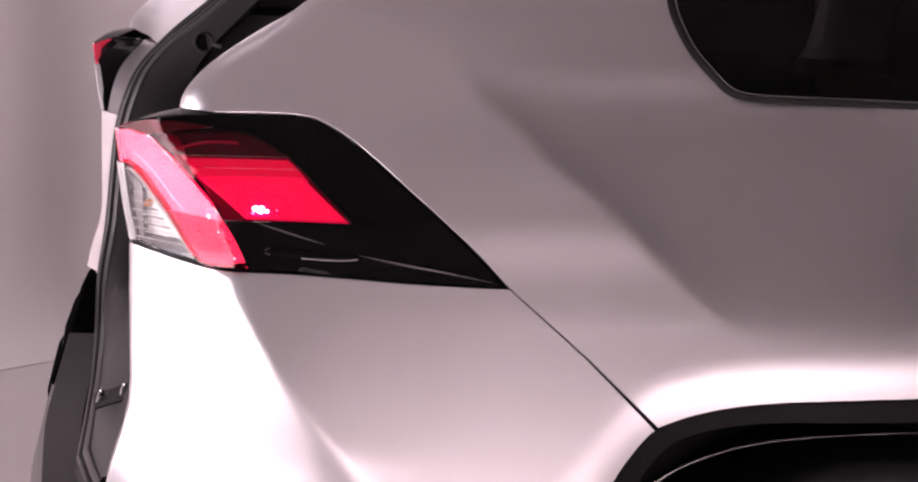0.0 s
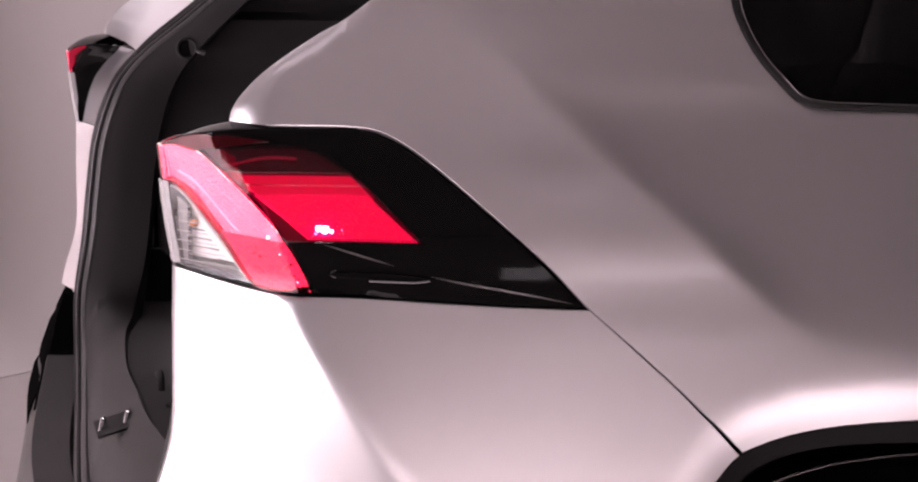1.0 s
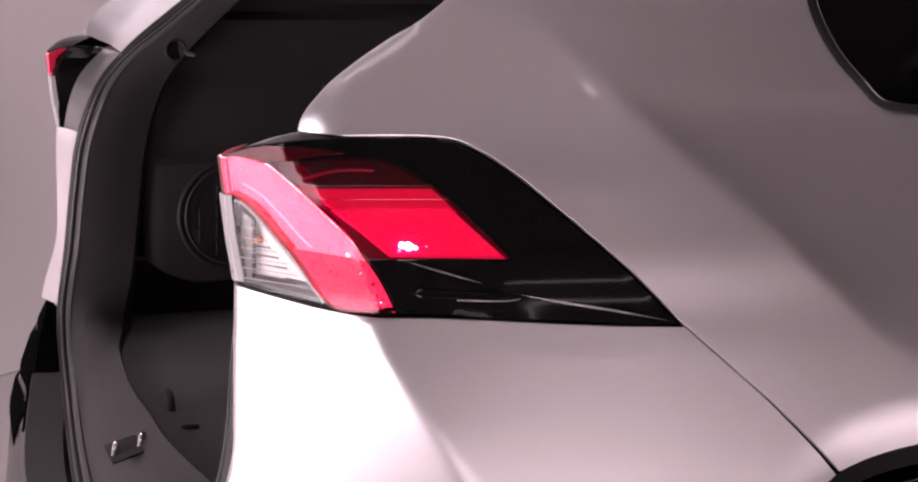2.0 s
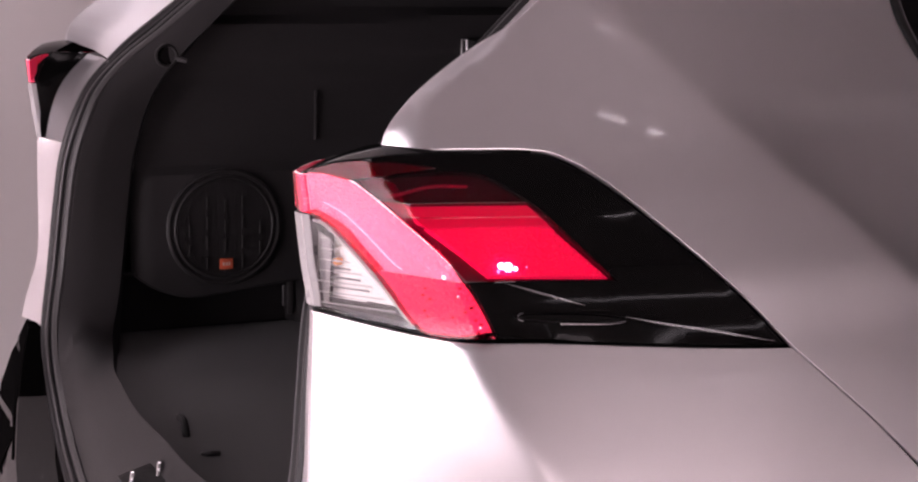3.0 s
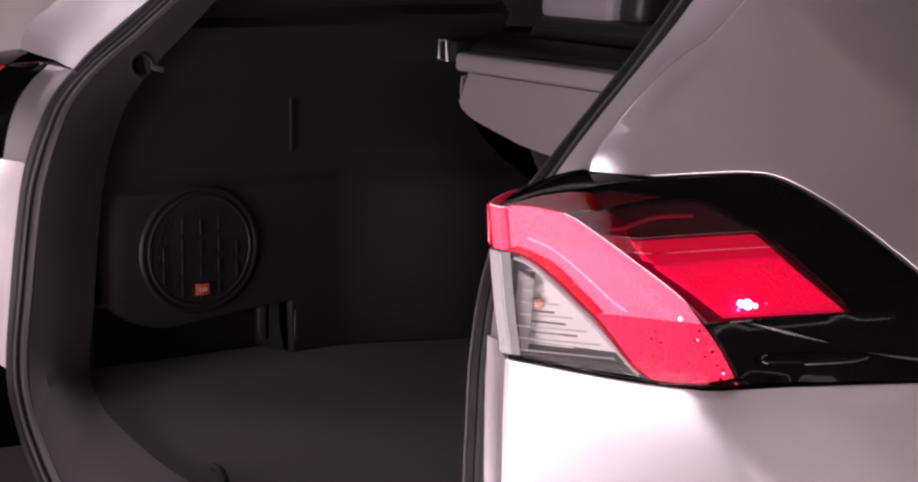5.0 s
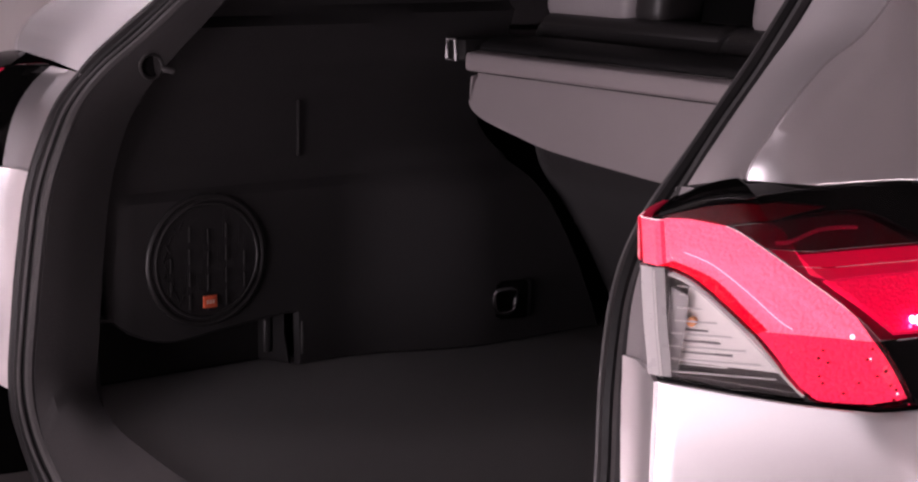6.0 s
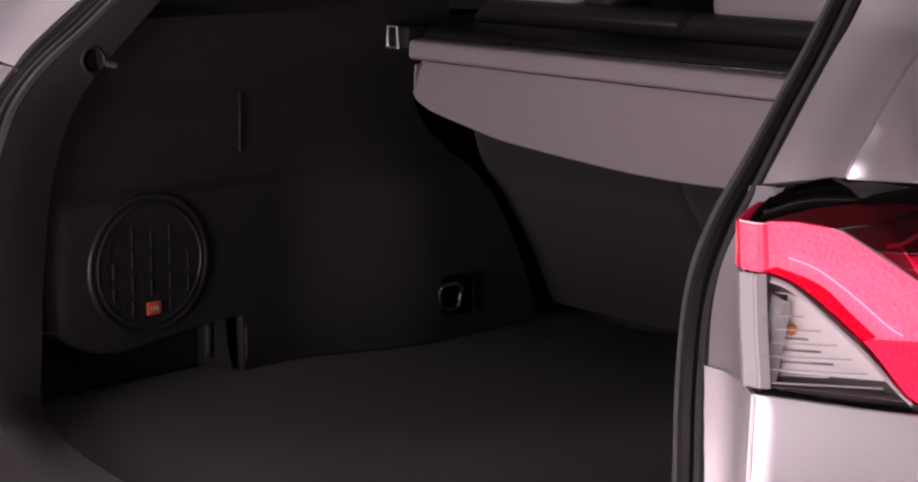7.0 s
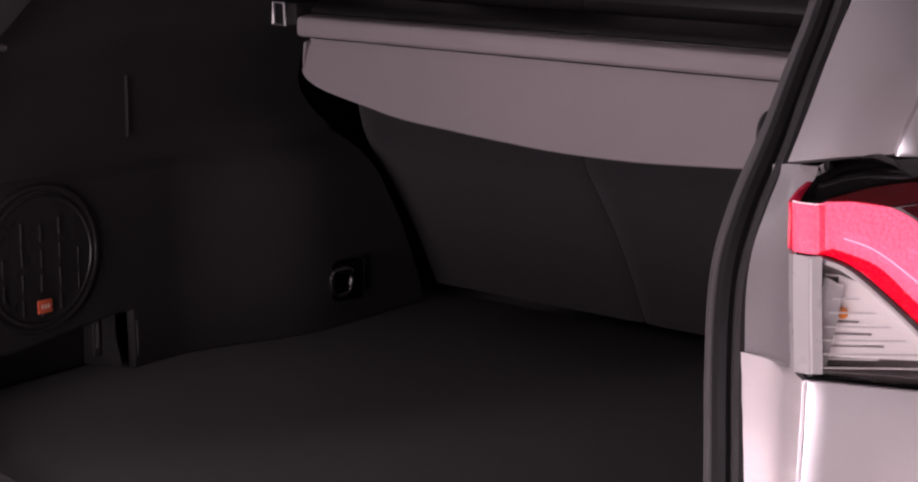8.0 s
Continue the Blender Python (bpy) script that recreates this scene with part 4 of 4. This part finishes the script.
    part("socket_rim", tube([(side * 0.5285, 0.252 + 0.017 * math.cos(a), 1.097 + 0.017 * math.sin(a)) for a in np.linspace(0, 2 * math.pi, 25)[:-1]], 0.0025, 8, True), RING, sock, "raised rim of the socket")
    part("socket_pin", tube([(side * 0.530, 0.268, 1.093), (side * 0.524, 0.277, 1.091), (side * 0.524, 0.284, 1.0890)], 0.0042, 8), GREY_AND_HIGHLIGHT, sock, "small grey pin")
    car_part("trim_groove", box((0.006, 0.004, 0.085), pose(side * 0.5815, 0.528, 0.988), 0.0015), SEAL_MID, None)


for side in (1, -1):
    build_trim(side)

# speaker on the far wall
sx, sy, sz, sr = -0.579, 0.363, 0.802, 0.0965
turn = pose(0, 0, 0, 0, 90, 0)
speaker = car_part("speaker", rod(0.092, 0.092, 0.012, pose(sx, sy, sz, 0, 90, 0), 48), WALL_TRIM, None, "round black speaker with slotted grille")
part("grille_ring", tube([(sx + 0.004, sy + sr * math.cos(a), sz + sr * math.sin(a)) for a in np.linspace(0, 2 * math.pi, 65)[:-1]], 0.0046, 10, True), RING, speaker, "raised dark ring")
part("inner_ring", tube([(sx + 0.007, sy + 0.086 * math.cos(a), sz + 0.086 * math.sin(a)) for a in np.linspace(0, 2 * math.pi, 65)[:-1]], 0.0028, 8, True), RING, speaker)
slat = {}
for i in range(-27, 28):
    half = math.sqrt(0.083**2 - (i * 0.003) ** 2)
    key = round(half, 4)
    if key not in slat:
        slat[key] = part("grille_slat", box((0.003, 0.0016, 2 * half), Matrix.Translation((sx + 0.006, sy + i * 0.003, sz))), WALL_TRIM, speaker, "", 0)
    else:
        ob = slat[key].copy()
        ob.location.y = 0.003 * 2 * abs(i)
        scene.collection.objects.link(ob)
for i in range(-2, 3):
    half = math.sqrt(0.080**2 - (i * 0.031) ** 2)
    for k in range(int(2 * half / 0.034)):
        part("grille_rib", box((0.004, 0.0022, 0.022), Matrix.Translation((sx + 0.0085, sy + i * 0.031, sz - half + 0.014 + 0.034 * k)), 0.0006), SLOT, speaker, "", 0)
for k in range(11):
    a = radians(128 + 10.5 * k)
    part("grille_facet", box((0.003, 0.0016, 0.018), pose(sx + 0.0072, sy + 0.071 * math.cos(a), sz + 0.071 * math.sin(a)) @ pose(0, 0, 0, (28 if k % 2 else -28)), 0.0006), RUBBER, speaker, "", 0)
badge = part("badge", box((0.003, 0.0235, 0.0185), pose(sx + 0.0115, sy + 0.001, sz - 0.062), 0.001), BADGE, speaker, "small orange badge")
for k in (-0.005, 0, 0.005):
    part("badge_mark", box((0.001, 0.003, 0.006), pose(sx + 0.0132, sy + 0.001 + k, sz - 0.062)), BADGE_MARK, badge)

# cargo floor, inner shell, roof
car_part("cargo_floor", box((1.30, 1.14, 0.02), Matrix.Translation((0, 0.678, FLOOR_Z - 0.01)), 0.004), CARPET, None, "dark carpeted cargo floor")
for side in (1, -1):
    car_part("inner_shell", box((0.01, 1.30, 0.75), Matrix.Translation((side * 0.672, 0.86, 0.69))), RUBBER, None)
car_part("headliner", box((1.2, 0.95, 0.02), Matrix.Translation((0, 1.06, 1.50))), TRIM, None, "dark headliner")
car_part("roof", box((1.14, 0.96, 0.02), Matrix.Translation((0, 1.06, 1.55)), 0.008), PAINT, None, "silver pearl roof panel")
car_part("bulkhead", box((1.7, 0.02, 1.15), Matrix.Translation((0, 1.51, 0.97))), RUBBER, None, "dark cabin closing panel")
car_part("underbody", box((1.6, 1.4, 0.02), Matrix.Translation((0, 0.80, 0.30))), RUBBER, None)
# striker and strap on the sill
st = car_part("striker", box((0.080, 0.060, 0.004), pose(0.052, 0.063, 0.5905, 16, 0, 0), 0.0015), RUBBER, None, "dark latch striker recess")
for py in (0.044, 0.080):
    part("prong", tube(spline([(0.066, py - 0.004, 0.588 + 0.25 * (py - 0.06)), (0.058, py - 0.001, 0.598 + 0.25 * (py - 0.06)), (0.046, py + 0.003, 0.602 + 0.25 * (py - 0.06)), (0.036, py + 0.004, 0.590 + 0.25 * (py - 0.06))], 4), 0.0035, 8), CHROME, st, "bright steel striker prong")
car_part("floor_tab", tube(spline([(-0.066, 0.142, 0.632), (-0.045, 0.142, 0.629), (-0.020, 0.141, 0.604), (0.030, 0.139, 0.604), (0.060, 0.142, 0.6165), (0.066, 0.160, 0.6175)], 5), lambda t: 0.0065 - 0.003 * t, 8), RUBBER, None, "black pull tab on the cargo floor")

# ---- rear seats ----
def build_seat(x0, x1, heads, label):
    seat = thing("rear_seat", ((x0 + x1) / 2, 1.2, FLOOR_Z), label, "car seat", "rear seats")
    cx, w = (x0 + x1) / 2, x1 - x0
    prof = spline([(1.165, 0.628), (1.10, 0.74), (1.035, 0.83), (0.98, 0.90), (0.958, 0.98), (0.955, 1.08), (0.962, 1.125), (0.975, 1.142), (1.0, 1.152), (1.05, 1.15), (1.12, 1.12)], 4) + [(1.38, 0.63)]
    rows = []
    for x, d in ((x0, 0.003), (x0 + 0.004, 0.0006), (x0 + 0.03, 0), (x1 - 0.03, 0), (x1 - 0.004, 0.0006), (x1, 0.003)):
        pp = shrink(prof, d) if d else prof
        rows.append([(x - cx, y - 1.2, z - FLOOR_Z) for y, z in pp])
    part("backrest", loft(rows), SEAT_BACK, seat, "dark carpeted seat back")
    top = spline([(0.972, 1.120), (0.968, 1.140), (0.985, 1.156), (1.03, 1.158), (1.08, 1.145)], 4)
    part("top_roll", loft([[(x - cx, y - 1.2, z - FLOOR_Z) for y, z in (shrink(top, 0.0) if d == 0 else [(a + 0.004, b - d) for a, b in top])] for x, d in ((x0 + 0.002, 0.010), (x0 + 0.012, 0), (x1 - 0.012, 0), (x1 - 0.002, 0.010))], thick=0.01), LEATHER_DARK, seat, "dark leather top roll")
    for h0, h1 in heads:
        head = part("headrest", box((h1 - h0, 0.11, 0.20), pose((h0 + h1) / 2 - cx, 1.05 - 1.2, 1.240 - FLOOR_Z, -8), 0.024, 4), LEATHER_GREY, seat, "grey leather headrest")
        if h1 < 0:
            part("headrest_side", box((0.068, 0.105, 0.19), pose(h1 + 0.033 - cx, 1.053 - 1.2, 1.238 - FLOOR_Z, -8), 0.02, 3), LEATHER_DARK, head, "dark leather side of the headrest")
        for px in (-0.05, 0.05):
            part("post", tube([((h0 + h1) / 2 - cx + px, 1.03 - 1.2, 1.14 - FLOOR_Z), ((h0 + h1) / 2 - cx + px, 1.03 - 1.2, 1.2 - FLOOR_Z)], 0.006, 8), CHROME, head)
    return seat


build_seat(-0.54, -0.1275, [(-0.55, -0.345)], "narrow dark rear seat back with one grey headrest")
build_seat(-0.1265, 0.54, [(-0.098, 0.13), (0.27, 0.53)], "wide dark rear seat back with two grey headrests")

# ---- cargo cover hung across the bay ----
cover = thing("cargo_cover", (0, 0.80, 1.09), "grey roller cargo cover hanging from its black cassette", "cargo cover")
low = [(-0.503, 1.062), (-0.505, 1.035), (-0.500, 1.016), (-0.485, 1.006), (-0.456, 0.996), (-0.38, 0.981), (-0.30, 0.968), (-0.10, 0.9535), (0.0, 0.951)]
low = spline(low, 4)
edge = low + [(-x, z) for x, z in reversed(low[:-1])]
bm = bmesh.new()
cols = []
for x, z in edge:
    cols.append([bm.verts.new((x, 0.0 + 0.018 * (1 - t) ** 2 + 0.004 * math.sin(3.1 * t), 1.066 - 1.09 + (z - 1.066) * t)) for t in np.linspace(0, 1, 7)])
for a, b in zip(cols, cols[1:]):
    for i in range(6):
        bm.faces.new((a[i], a[i + 1], b[i + 1], b[i]))
bmesh.ops.recalc_face_normals(bm, faces=bm.faces)
bmesh.ops.solidify(bm, geom=bm.faces[:], thickness=0.004)
part("hanging_panel", bm, COVER, cover, "grey vinyl panel with a curved lower edge")
part("hem", tube([(x, 0.0005, z - 1.09) for x, z in edge[6:-6]], 0.0030, 8), COVER, cover, "stitched hem")
front = spline([(0.006, 1.0695), (-0.002, 1.0735), (-0.003, 1.085), (-0.002, 1.094), (0.004, 1.0995), (0.03, 1.102), (0.09, 1.104)], 4)
part("front_rail", loft([[(x, y, z - 1.09) for y, z in front] for x in np.linspace(-0.513, 0.513, 12)], thick=0.004), COVER, cover, "grey rigid front rail")
cas = spline([(0.03, 1.100), (0.027, 1.108), (0.04, 1.117), (0.08, 1.124), (0.12, 1.122), (0.135, 1.108), (0.12, 1.09), (0.06, 1.088)], 4, True)
rows = [[(x, y, z - 1.09) for y, z in cas + cas[:1]] for x in (-0.52, -0.50, 0.50, 0.52)]
part("cassette", loft(rows), TRIM, cover, "black roller cassette")
for s in (1, -1):
    cap = part("end_cap", box((0.045, 0.05, 0.036), pose(s * 0.535, 0.02, 0.012), 0.006), TRIM, cover, "dark end cap in its bracket")
    loop = [(s * (0.544 + a), -0.008, 0.012 + b) for a, b in ((-0.011, -0.016), (0.011, -0.016), (0.011, 0.016), (-0.011, 0.016))]
    part("end_clip", tube(loop, 0.0036, 6, True), SHADED_PAINT_AND_GREY, cap, "grey clip frame")
part("edge_bead", tube([(x, 0.016, 0.0130) for x in np.linspace(-0.36, 0.5, 8)], 0.0013, 8), DARK_CHROME, cover, "thin shining bead")
